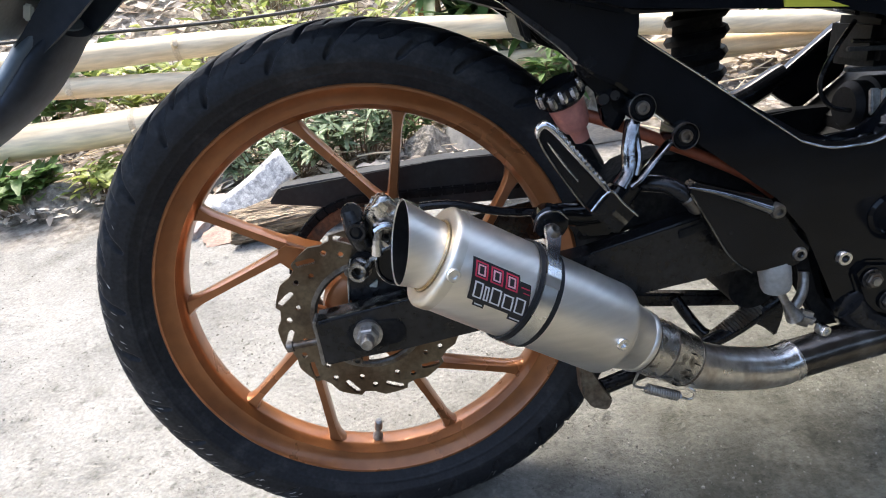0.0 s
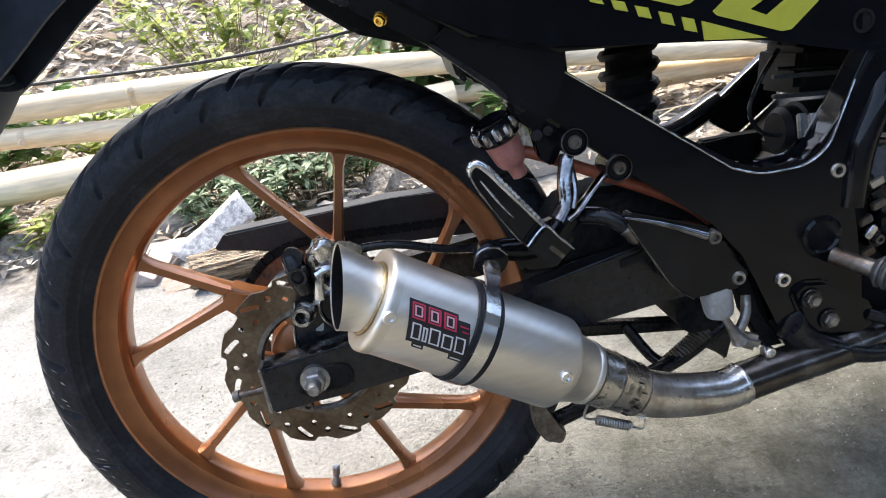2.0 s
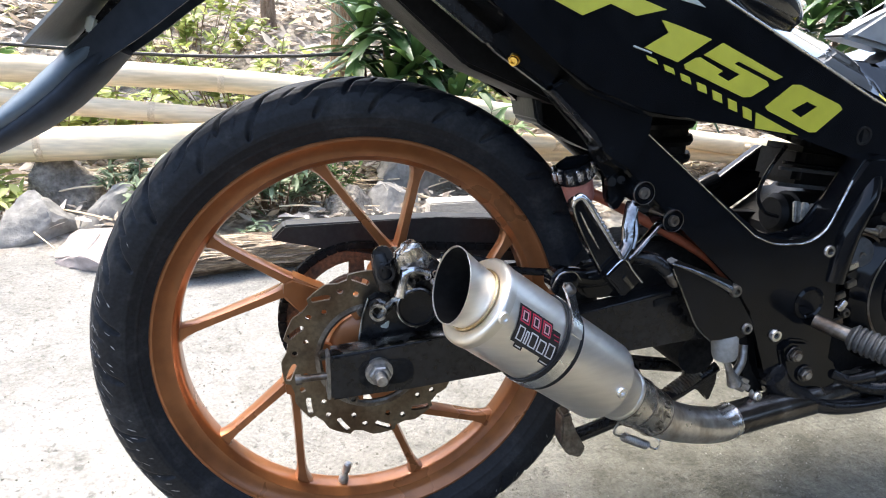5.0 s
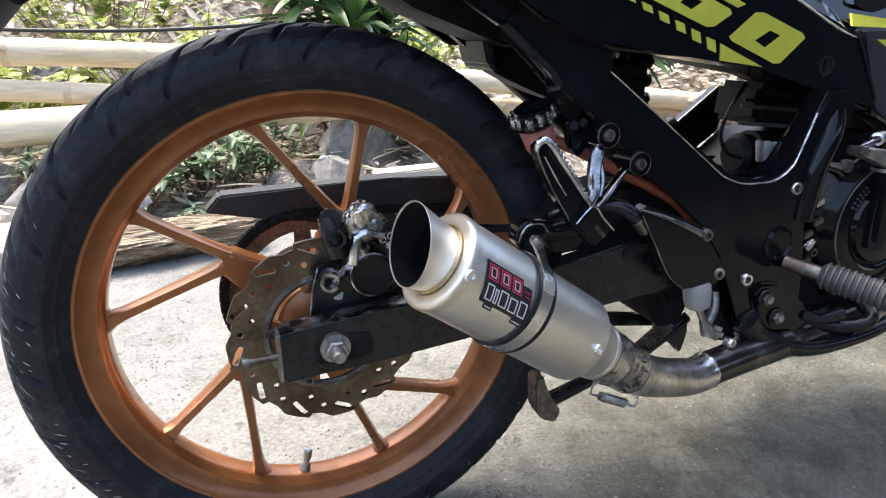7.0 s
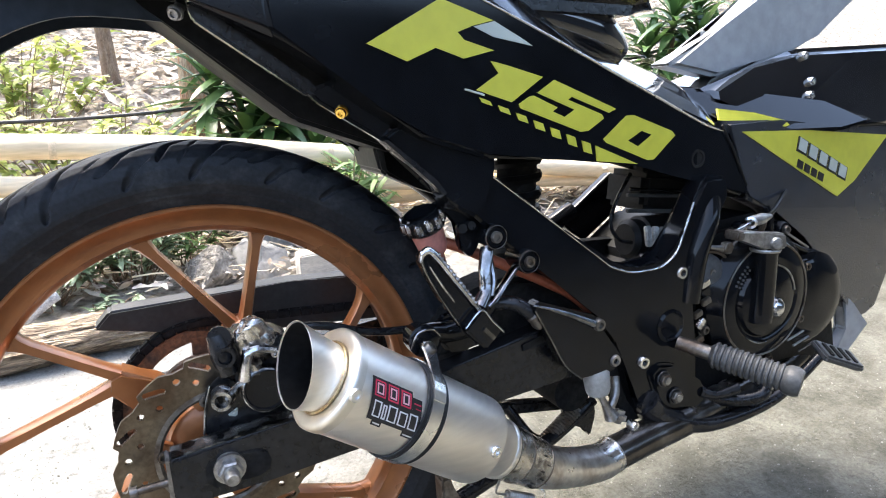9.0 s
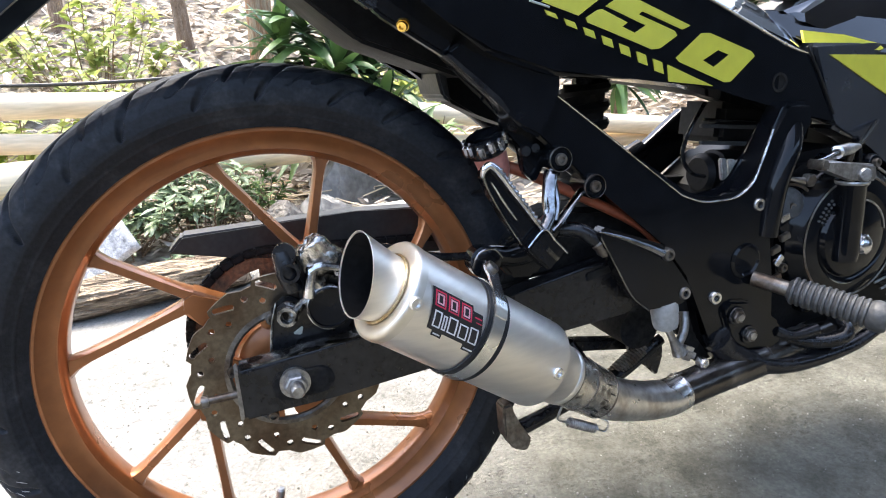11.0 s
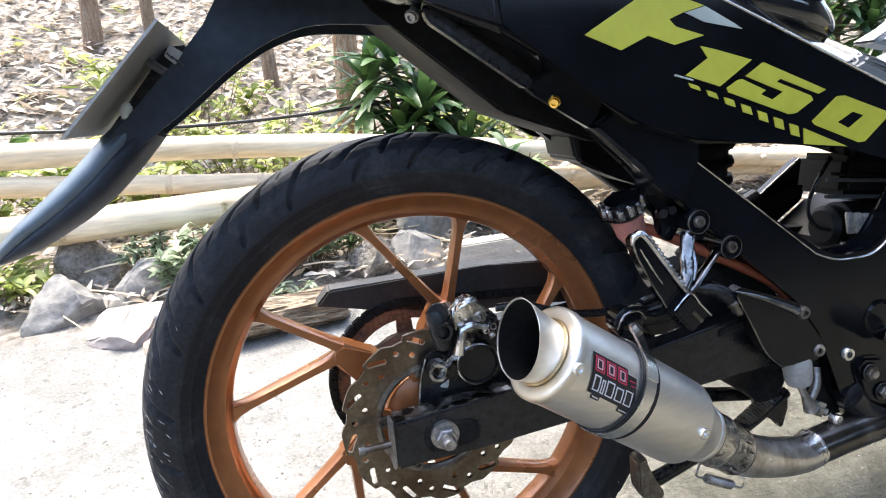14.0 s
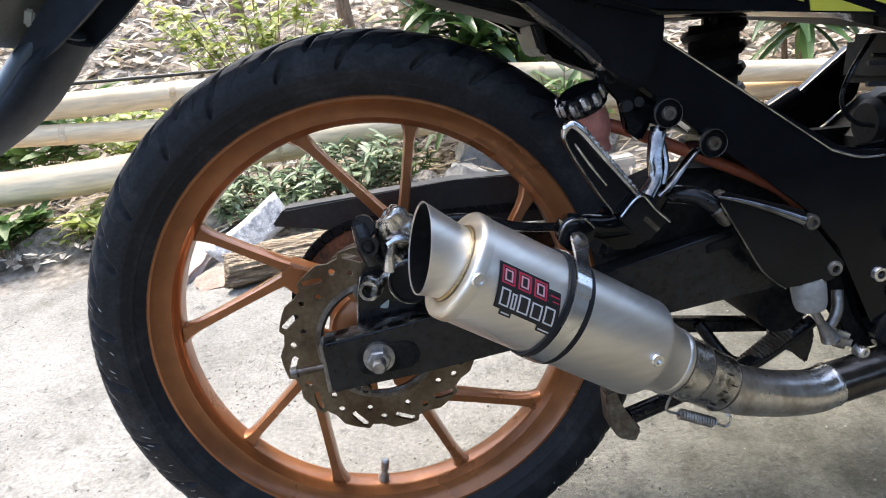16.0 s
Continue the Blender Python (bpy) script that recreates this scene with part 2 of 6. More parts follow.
def slab(outline, front, back, bevel=0.0, bm=None, segs=2):
    """A plate from an outline in x and z. front and back are y, or functions of x and z."""
    own = bmesh.new()
    f = front if callable(front) else lambda x, z: front
    g = back if callable(back) else lambda x, z: back
    a = [own.verts.new((x, f(x, z), z)) for x, z in outline]
    b_ = [own.verts.new((x, g(x, z), z)) for x, z in outline]
    own.faces.new(a)
    own.faces.new(list(reversed(b_)))
    for k in range(len(a)):
        j = (k + 1) % len(a)
        own.faces.new((a[k], b_[k], b_[j], a[j]))
    if bevel:
        bmesh.ops.bevel(own, geom=list(own.edges), offset=bevel, segments=segs, affect="EDGES", clamp_overlap=True)
    return merge(own, bm)


def merge(own, bm):
    if bm is None:
        return own
    me = bpy.data.meshes.new("tmp")
    own.to_mesh(me)
    own.free()
    bm.from_mesh(me)
    bpy.data.meshes.remove(me)
    return bm


def box(centre, size, bevel=0.0, turn=(0, 0, 0), bm=None):
    own = bmesh.new()
    bmesh.ops.create_cube(own, size=1.0)
    bmesh.ops.scale(own, vec=size, verts=own.verts)
    if bevel:
        bmesh.ops.bevel(own, geom=list(own.edges), offset=bevel, segments=2, affect="EDGES", clamp_overlap=True)
    bmesh.ops.transform(own, matrix=pose(*centre, *turn), verts=own.verts)
    return merge(own, bm)


def bolt(parent, at, r, mat=None, way=(0, -1, 0), name="bolt", tall=0.006, socket=True):
    """A round-headed bolt with a hexagonal recess."""
    prof = [(r * 0.98, -0.004), (r, 0), (r, tall * 0.6), (r * 0.85, tall)]
    bm = lathe(prof + ([(r * 0.5, tall), (r * 0.48, tall * 0.3), (0.0003, tall * 0.3)] if socket else [(0.0003, tall)]), at, way, 18)
    return part(name, bm, mat or POLISHED, parent)


def hexnut(parent, at, r, tall, mat, way=(0, -1, 0), name="nut"):
    return part(name, lathe([(r, -0.003), (r, tall * 0.85), (r * 0.86, tall), (0.0003, tall)], at, way, 6), mat, parent)


def coil(points, radius, turns, wire, parent, mat, name="spring"):
    a, b_ = Vector(points[0]), Vector(points[1])
    u, v, w = basis(b_ - a)
    n = int(turns * 10)
    line = [a + (b_ - a) * (k / n) + (u * math.cos(2 * math.pi * k * turns / n) + v * math.sin(2 * math.pi * k * turns / n)) * radius for k in range(n + 1)]
    return part(name, tube(line, wire, 6, steps=1), mat, parent)

# ---- ground, unseen walls and roof ----


def rise(y):
    """The soil climbs behind the bamboo."""
    return 0.34 * max(0.0, min(y, 9.0) - 1.7) ** 1.15


def ground_sheet():
    xs = np.concatenate([[-60, -20, -8, -4], np.linspace(-2.4, 2.6, 101), [4, 8, 20, 60]])
    ys = np.concatenate([[-60, -20, -6, -3], np.linspace(-1.6, 2.4, 81), [2.6, 2.8, 3, 3.3, 3.6, 4, 4.5, 5, 6, 7, 8, 9, 12, 25, 60]])
    bm = bmesh.new()
    rows = []
    for y in ys:
        row = []
        for x in xs:
            h = 0.004 * noise.noise(Vector((x * 3, y * 3, 0))) + 0.0015 * noise.noise(Vector((x * 14, y * 14, 3)))
            near = math.exp(-((x / 0.35) ** 2 + (y / 0.25) ** 2))
            if y > 1.7:
                h += rise(y)
            if y > 0.95:
                h += min(1.0, (y - 0.95) / 0.35) * (0.018 + 0.02 * noise.noise(Vector((x * 5, y * 5, 8))))
            row.append(bm.verts.new((x, y, h * (1 - near))))
        rows.append(row)
    for a, b_ in zip(rows, rows[1:]):
        for k in range(len(xs) - 1):
            bm.faces.new((a[k], a[k + 1], b_[k + 1], b_[k]))
    return bm


def ground_material():
    """Dusty worn concrete with gritty dark patches and shade painted in towards the right front, giving way to soil
    behind the yard's edge.
    """
    m = bpy.data.materials.new("yard_ground")
    m.use_nodes = True
    n, l = m.node_tree.nodes, m.node_tree.links
    b = n["Principled BSDF"]
    geo = n.new("ShaderNodeNewGeometry")
    sep = n.new("ShaderNodeSeparateXYZ")
    l.new(geo.outputs["Position"], sep.inputs["Vector"])

    def cloud(scale, detail=5, rough=0.55, warp=0.0):
        t = n.new("ShaderNodeTexNoise")
        t.inputs["Scale"].default_value, t.inputs["Detail"].default_value = scale, detail
        t.inputs["Roughness"].default_value, t.inputs["Distortion"].default_value = rough, warp
        l.new(geo.outputs["Position"], t.inputs["Vector"])
        return t.outputs["Fac"]

    def span(value, a, b_, lo=0.0, hi=1.0):
        r = n.new("ShaderNodeMapRange")
        for k, q in (("From Min", a), ("From Max", b_), ("To Min", lo), ("To Max", hi)):
            r.inputs[k].default_value = q
        l.new(value, r.inputs["Value"])
        return r.outputs["Result"]

    def blend(fac, a, b_, mode="MIX"):
        x = n.new("ShaderNodeMix")
        x.data_type, x.blend_type = "RGBA", mode
        l.new(fac, x.inputs["Factor"])
        for k, c in (("A", a), ("B", b_)):
            if isinstance(c, tuple):
                x.inputs[k].default_value = (*c, 1)
            else:
                l.new(c, x.inputs[k])
        return x.outputs["Result"]

    def sums(a, b_, k):
        x = n.new("ShaderNodeMath")
        x.operation = "MULTIPLY_ADD"
        x.inputs[1].default_value = k
        l.new(b_, x.inputs[0])
        l.new(a, x.inputs[2])
        return x.outputs["Value"]
    dust = blend(span(cloud(3.1, 9, 0.66, 0.1), 0.36, 0.60), (0.185, 0.180, 0.165), (0.288, 0.281, 0.262))
    # Olive darkening towards +x and the front paints in the shade by the bike.
    painted_shade = span(sums(sums(sep.outputs["X"], sep.outputs["Y"], -0.75), cloud(4.0, 8, 0.65, 0.2), 0.9), 0.30, 0.88)
    dust = blend(painted_shade, dust, blend(span(cloud(9, 9, 0.72, 0.1), 0.38, 0.62), (0.070, 0.068, 0.053), (0.142, 0.138, 0.114)))
    dark = span(cloud(8.0, 10, 0.78, 0.15), 0.54, 0.70, 0.0, 0.50)
    dust = blend(dark, dust, (0.115, 0.108, 0.085))
    pit = span(cloud(46, 7, 0.72, 0.3), 0.585, 0.66, 0.0, 0.42)
    dust = blend(pit, dust, (0.062, 0.060, 0.049))
    speck = span(cloud(150, 3, 0.6), 0.34, 0.66, 0.84, 1.16)
    gain = n.new("ShaderNodeHueSaturation")
    l.new(speck, gain.inputs["Value"])
    l.new(dust, gain.inputs["Color"])
    edge = span(sums(sep.outputs["Y"], cloud(5), 0.5), 1.16, 1.30)
    grit = cloud(38, 6)
    col = blend(edge, gain.outputs["Color"], blend(span(grit, 0.35, 0.65), (0.13, 0.11, 0.085), (0.40, 0.36, 0.31)))
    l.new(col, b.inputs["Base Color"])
    b.inputs["Roughness"].default_value, b.inputs["Specular IOR Level"].default_value = 0.92, 0.25
    relief = sums(sums(sums(cloud(170, 4, 0.7), cloud(21, 9, 0.70, 0.1), 3.2), dark, 1.4), pit, -1.6)
    bp = n.new("ShaderNodeBump")
    bp.inputs["Strength"].default_value, bp.inputs["Distance"].default_value = 0.75, 0.006
    l.new(relief, bp.inputs["Height"])
    l.new(bp.outputs["Normal"], b.inputs["Normal"])
    return m


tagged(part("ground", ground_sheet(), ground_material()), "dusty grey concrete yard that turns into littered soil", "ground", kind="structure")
# Three walls added out of view, so that gloss black reflects something dark.
tagged(part("unseen_wall_south", box((0, -3.2, 0.80), (9, 0.15, 1.60)), UNSEEN_WALL, smooth=False), "low dark wall added out of view to darken reflections", "wall", kind="structure")
tagged(part("unseen_wall_west", box((-4.62, -1.4, 0.80), (0.15, 3.45, 1.60)), UNSEEN_WALL, smooth=False), "dark side wall added out of view to darken reflections", "wall", kind="structure")
tagged(part("unseen_wall_east", box((4.575, -1.4, 1.16), (0.15, 3.45, 2.32)), UNSEEN_WALL, smooth=False), "dark side wall added out of view to darken reflections", "wall", kind="structure")
# A roof added out of view to block sky over the right side.
tagged(part("roof", box((2.775, -1.85, 2.35), (4.05, 2.7, 0.06)), UNSEEN_ROOF, smooth=False), "dark roof added out of view to shade the right side", "roof", kind="structure")

# ---- motorcycle ----
LEANED = 7.18
bike = thing("motorcycle", pose(0, 0, 0.2815, -LEANED, 0, 0), "black underbone motorcycle with orange rear wheel and steel silencer", "motorcycle")


def tyre_mesh():
    cs = [(0.2215, 0.0255), (0.2285, 0.0290), (0.2370, 0.0345), (0.2465, 0.0398), (0.2490, 0.0408), (0.2520, 0.0414), (0.264, 0.0408), (0.2725, 0.0384),
          (0.2788, 0.0334), (0.2832, 0.0256), (0.2858, 0.0158), (0.2868, 0.0068), (0.2870, 0.0)]
    r0, y0 = np.array(cs).T
    t0 = np.concatenate([[0], np.cumsum(np.hypot(np.diff(r0), np.diff(y0)))])
    tt = np.linspace(0, t0[-1], 72)
    rr, yy = np.interp(tt, t0, r0), np.interp(tt, t0, y0)
    r, y = np.concatenate([rr, rr[-2::-1]]), np.concatenate([-yy, yy[-2::-1]])
    seg = 1482
    a = np.arange(seg) * 2 * np.pi / seg
    A, Y = np.meshgrid(a, y, indexing="ij")
    R = np.tile(r, (seg, 1))
    arc = np.concatenate([t0[-1] - tt, (t0[-1] - tt)[-2::-1]])
    u = np.tile(arc, (seg, 1)) / 0.050
    turn = 360 / 13

    def cut(line, half, depth):
        """One groove of the pattern, given as shares of the way from the crown and degrees, repeated round the tyre."""
        us, ds = np.array(line).T
        mid = np.interp(u, us, ds)
        slope = np.interp(u, (us[1:] + us[:-1]) / 2, np.diff(ds) / np.diff(us)) * np.pi / 180 * 0.27 / 0.05
        off = np.mod(np.degrees(A) - mid + turn / 2, turn) - turn / 2
        d = np.abs(np.radians(off)) * R / np.sqrt(1 + slope ** 2)
        end = np.minimum(u - us[0], us[-1] - u) * 0.05
        w = half * np.clip(end / 0.006, 0, 1) ** 0.5
        return depth * np.clip((w - d) / 0.0012 + 0.3, 0, 1) * (end > 0)
    dep = np.zeros_like(A)
    for line, half, depth in (
            (((0.04, 133.5), (0.35, 137.6), (0.68, 140.3), (0.99, 143.2), (1.27, 145.0)), 0.0027, 0.0055),
            (((0.74, 123.9), (0.86, 126.2), (1.06, 128.2), (1.27, 129.8)), 0.0029, 0.0048),
            (((0.05, 119.5), (0.51, 127.8), (0.79, 131.3), (0.91, 133.6)), 0.0032, 0.0055),
            (((0.06, 143.5), (0.49, 148.3), (0.70, 149.4), (0.87, 150.4)), 0.0028, 0.0055),
            (((0.72, 135.6), (0.80, 136.5), (1.00, 138.9)), 0.0013, 0.0030),
            (((0.66, 145.0), (0.80, 146.0), (0.96, 146.9)), 0.0013, 0.0030),
            (((0.42, 131.6), (0.58, 133.6), (0.70, 135.0)), 0.0013, 0.0030),
            (((0.20, 142.4), (0.40, 143.5), (0.56, 144.3)), 0.0013, 0.0030)):
        dep = np.maximum(dep, cut(line, half, depth))
    # moulded ring and a few raised bars low on the sidewall
    ring = 0.0007 * np.exp(-((R - 0.2385) / 0.0008) ** 2) + 0.0004 * np.exp(-((R - 0.2480) / 0.0006) ** 2)
    nr = np.clip((R - 0.245) / 0.035, 0, 1)
    R2 = R - dep * nr
    Y2 = Y + np.sign(Y) * (ring - dep * (1 - nr))
    X, Z = R2 * np.cos(A), R2 * np.sin(A)
    co = np.stack([X, Y2, Z], -1).reshape(-1, 3)
    m = len(r)
    i, j = np.meshgrid(np.arange(seg), np.arange(m - 1), indexing="ij")
    i2 = (i + 1) % seg
    faces = np.stack([i * m + j, i * m + j + 1, i2 * m + j + 1, i2 * m + j], -1).reshape(-1, 4)
    me = bpy.data.meshes.new("tyre")
    me.from_pydata(co.tolist(), [], faces.tolist())
    me.polygons.foreach_set("use_smooth", [True] * len(me.polygons))
    me.materials.append(RUBBER)
    return me


def spoke_mesh(a0, a1, r0, r1):
    """One tapered spoke of the wheel between two polar places, flared where it meets the rim."""
    bm = bmesh.new()
    p0, p1 = np.array([math.cos(a0), math.sin(a0)]) * r0, np.array([math.cos(a1), math.sin(a1)]) * r1
    w = (p1 - p0) / np.linalg.norm(p1 - p0)
    s = np.array([-w[1], w[0]])
    rings = []
    for t, half, deep in ((0, 0.0068, 0.013), (0.15, 0.0056, 0.0125), (0.5, 0.0050, 0.0115), (0.85, 0.0054, 0.0105), (0.95, 0.0072, 0.010), (1.04, 0.0120, 0.010)):
        c = p0 + (p1 - p0) * t
        ring = []
        for q, dy in ((-1, 0.55), (-0.72, 0.95), (0.72, 0.95), (1, 0.55), (1, -0.55), (0.72, -0.95), (-0.72, -0.95), (-1, -0.55)):
            e = c + s * half * q
            ring.append(bm.verts.new((e[0], -deep * dy, e[1])))
        rings.append(ring)
    for a, b_ in zip(rings, rings[1:]):
        for k in range(8):
            bm.faces.new((a[k], a[(k + 1) % 8], b_[(k + 1) % 8], b_[k]))
    bm.faces.new(rings[0])
    bm.faces.new(rings[-1])
    return bm


def disc_mesh():
    """A wave-edged brake disc with slots and holes, in one sheet that is then thickened."""
    na, nr, lobes = 1008, 34, 12
    r_in, keep, verts = 0.0600, [], []

    def edge(ph):
        if ph < 0.50:
            return 0.0948
        return 0.0948 - 0.0050 * min(1.0, (ph - 0.50) / 0.06) * min(1.0, (1.0 - ph) / 0.22)
    for i in range(na):
        a = 2 * math.pi * i / na
        out = edge((a * lobes / (2 * math.pi)) % 1)
        for k in range(nr):
            r = r_in + (out - r_in) * k / (nr - 1)
            verts.append((r * math.cos(a), 0, r * math.sin(a)))
    for i in range(na):
        a = 2 * math.pi * (i + 0.5) / na
        ph = (a * lobes / (2 * math.pi)) % 1
        out = edge(ph)
        for k in range(nr - 1):
            r = r_in + (out - r_in) * (k + 0.5) / (nr - 1)
            arc = lambda c: ((ph - c + 0.5) % 1 - 0.5) * 2 * math.pi / lobes * r
            t, q, tilt = arc(0.27), r - 0.0862, 0.55
            along, across = t * math.cos(tilt) + q * math.sin(tilt), -t * math.sin(tilt) + q * math.cos(tilt)
            hole = max(abs(along) - 0.0072, 0) ** 2 + across ** 2 < 0.0030 ** 2
            hole = hole or arc(0.80) ** 2 + (r - 0.0815) ** 2 < 0.0031 ** 2
            hole = hole or arc(0.45) ** 2 + (r - 0.0725) ** 2 < 0.0029 ** 2
            if not hole:
                j = (i + 1) % na
                keep.append((i * nr + k, i * nr + k + 1, j * nr + k + 1, j * nr + k))
    me = bpy.data.meshes.new("brake_disc")
    me.from_pydata(verts, [], keep)
    me.materials.append(DISC)
    return me


def tyre_scuffs():
    """Short pale scratches of dried mud that follow the grooves on the lower shoulder."""
    rnd = random.Random(12)
    prof = ((0.252, 0.0416), (0.264, 0.0410), (0.2725, 0.0386), (0.2788, 0.0336), (0.2832, 0.0258), (0.2858, 0.0160))
    rs, ys = zip(*prof)
    bm = bmesh.new()
    for k in range(150):
        a = radians(rnd.choice((rnd.uniform(165, 262), rnd.uniform(150, 330))))
        t0 = rnd.uniform(0.3, 4.4)
        long, slope, wide = rnd.uniform(0.15, 0.7), rnd.uniform(0.025, 0.06), rnd.uniform(0.0003, 0.0010)
        rows = []
        for i in range(5):
            f = i / 4
            t = min(t0 + long * f, 5)
            r, y = float(np.interp(t, range(6), rs)) + 0.0003, float(np.interp(t, range(6), ys)) + 0.0003
            aa = a - slope * long * f
            w = wide * math.sin(math.pi * (0.1 + 0.8 * f)) / r
            rows.append([bm.verts.new((r * math.cos(aa + q * w), -y, r * math.sin(aa + q * w))) for q in (-1, 1)])
        for p, q in zip(rows, rows[1:]):
            bm.faces.new((p[0], p[1], q[1], q[0]))
    return bm


def rear_wheel():
    hub = part("rear_wheel", lathe([(0.020, -0.064), (0.036, -0.063), (0.047, -0.056), (0.050, -0.040), (0.044, -0.016), (0.044, 0.02), (0.048, 0.04), (0.03, 0.055)], (0, 0, 0), (0, 1, 0), 48), ORANGE, bike, "orange cast rear wheel")
    half = [(0.2200, -0.020), (0.2268, -0.0255), (0.2278, -0.0285), (0.2265, -0.0300), (0.2240, -0.0300), (0.2225, -0.0285), (0.2150, -0.0235), (0.2078, -0.0200),
            (0.2066, -0.0202), (0.2058, -0.0190), (0.2040, -0.0160), (0.2010, -0.0130), (0.2000, -0.0090)]
    part("rim", lathe(half + [(r, -y) for r, y in reversed(half)], (0, 0, 0), (0, 1, 0), 160, closed=True), ORANGE, hub)
    tyre = new("tyre", tyre_mesh())
    tyre.parent = hub
    tyre["label"] = "black rubber road tyre with slanted grooves"
    tagged(part("tyre_scuff", tyre_scuffs(), SCUFF, tyre), "pale dried scuff marks on the tyre", kind="stuff")
    for k in range(5):
        c = radians(88.0 - 72 * k)
        h = c - radians(17)
        arm_out = [(0.042, 0.50), (0.075, 0.24), (0.112, 0.105), (0.106, 0.0), (0.112, -0.105), (0.075, -0.24), (0.042, -0.50)]
        part("spoke_arm", slab([(r * math.cos(h + d), r * math.sin(h + d)) for r, d in arm_out], -0.016, 0.016, 0.004), ORANGE, hub)
        for s in (1, -1):
            part("spoke", spoke_mesh(h + s * 0.055, c + s * radians(15.72), 0.103, 0.2005), ORANGE, hub)
    disc = new("brake_disc", disc_mesh())
    disc.parent = hub
    disc.location = (0, -0.066, 0)
    disc["label"] = "worn wave-edged steel brake disc"
    sol = disc.modifiers.new("thick", "SOLIDIFY")
    sol.thickness, sol.offset = 0.0042, 0
    part("disc_carrier", lathe([(0.0605, -0.0640), (0.0605, -0.0682), (0.0560, -0.0690), (0.0535, -0.0670), (0.0535, -0.0640)], (0, 0, 0), (0, 1, 0), 64, closed=True), IRON, hub)
    for k in range(5):
        a = radians(30 + 72 * k)
        part("carrier_lug", slab([(r * math.cos(a + d), r * math.sin(a + d)) for r, d in ((0.044, 0.20), (0.060, 0.24), (0.060, -0.24), (0.044, -0.20))], -0.067, -0.058, 0.001), ORANGE, hub)
        bolt(hub, (0.0525 * math.cos(a), -0.067, 0.0525 * math.sin(a)), 0.0058, IRON, name="disc_bolt", tall=0.005)
    va = Vector((-0.0275, 0, -0.198))
    tip = Vector((-0.0215, -0.004, -0.172))
    w = tip - va
    part("valve", lathe([(0.0062, 0), (0.0062, 0.006), (0.0038, 0.009), (0.0036, w.length * 0.55), (0.0048, w.length * 0.58), (0.0048, w.length), (0.003, w.length + 0.002)], va, w, 14), ALLOY, hub, "tarnished brass valve stem")
    spr = bmesh.new()
    n = 160
    loops = [[spr.verts.new(((0.072 if inner else (0.091 if k % 4 in (0, 1) else 0.087)) * math.cos(2 * math.pi * k / n), y,
                             (0.072 if inner else (0.091 if k % 4 in (0, 1) else 0.087)) * math.sin(2 * math.pi * k / n))) for k in range(n)]
             for inner, y in ((False, 0.046), (False, 0.052), (True, 0.052), (True, 0.046))]
    for p, q in zip(loops, loops[1:] + loops[:1]):
        for k in range(n):
            spr.faces.new((p[k], p[(k + 1) % n], q[(k + 1) % n], q[k]))
    part("sprocket", spr, RUST, hub, "rusty sprocket")
    for k in range(5):
        a = radians(20 + 72 * k)
        part("sprocket_arm", slab([(r * math.cos(a + d), r * math.sin(a + d)) for r, d in ((0.050, 0.20), (0.074, 0.12), (0.074, -0.12), (0.050, -0.20))], 0.046, 0.052, 0.0008), RUST, hub)
    part("cush_drive", lathe([(0.048, 0.030), (0.058, 0.036), (0.058, 0.046), (0.044, 0.054)], (0, 0, 0), (0, 1, 0), 40), RUST, hub)


rear_wheel()


def swingarm():
    near = [(-0.048, 0.021), (-0.047, -0.027), (0.034, -0.021), (0.150, -0.010), (0.277, -0.001), (0.430, 0.010), (0.450, 0.070), (0.336, 0.070), (0.218, 0.047), (0.074, 0.033)]
    arm = part("swingarm", slab(near, -0.110, -0.084, 0.0025), SATIN, bike, "black box-section swingarm")
    part("far_arm", slab(near, 0.084, 0.110, 0.0025), SATIN, arm)
    part("cross_tube", lathe([(0.028, -0.09), (0.028, 0.09)], (0.36, 0, 0.035), (0, 1, 0), 24), SATIN, arm)
    part("axle_plate", slab([(-0.014, 0.0135), (-0.019, 0.008), (-0.020, 0.0), (-0.018, -0.009), (-0.012, -0.014), (0.026, -0.0125), (0.034, -0.008), (0.037, 0.0), (0.034, 0.009), (0.026, 0.0135)], -0.1125, -0.109, 0.001), DARK, arm)
    part("washer", lathe([(0.008, -0.003), (0.0140, -0.003), (0.0140, 0.0025), (0.008, 0.0025)], (0, -0.113, 0.003), (0, -1, 0), 28, closed=True), ALLOY, arm)
    hexnut(arm, (0, -0.1155, 0.003), 0.0108, 0.009, ALLOY)
    part("axle_end", lathe([(0.0066, -0.01), (0.0066, 0.010), (0.005, 0.0125), (0.0003, 0.0125)], (0, -0.124, 0.003), (0, -1, 0), 20), ALLOY, arm)
    part("adjuster", lathe([(0.0035, 0), (0.0035, 0.030), (0.0055, 0.030), (0.0055, 0.036), (0.0005, 0.036)], (-0.046, -0.098, -0.004), (-1, 0, -0.05), 12), IRON, arm)
    part("end_cap", slab([(-0.051, 0.021), (-0.051, -0.027), (-0.0475, -0.027), (-0.0475, 0.021)], -0.108, -0.086, 0.001), ALLOY, arm)
    part("scuffed_edge", slab([(-0.046, 0.0215), (0.072, 0.0335), (0.072, 0.0350), (-0.046, 0.0230)], -0.108, -0.086, 0.0005), WORN, arm, "scratched upper edge")
    part("arm_tag", slab([(0.305, 0.050), (0.340, 0.057), (0.340, 0.065), (0.305, 0.058)], -0.1125, -0.109, 0.0005), DARK, arm)
    return arm


arm = swingarm()
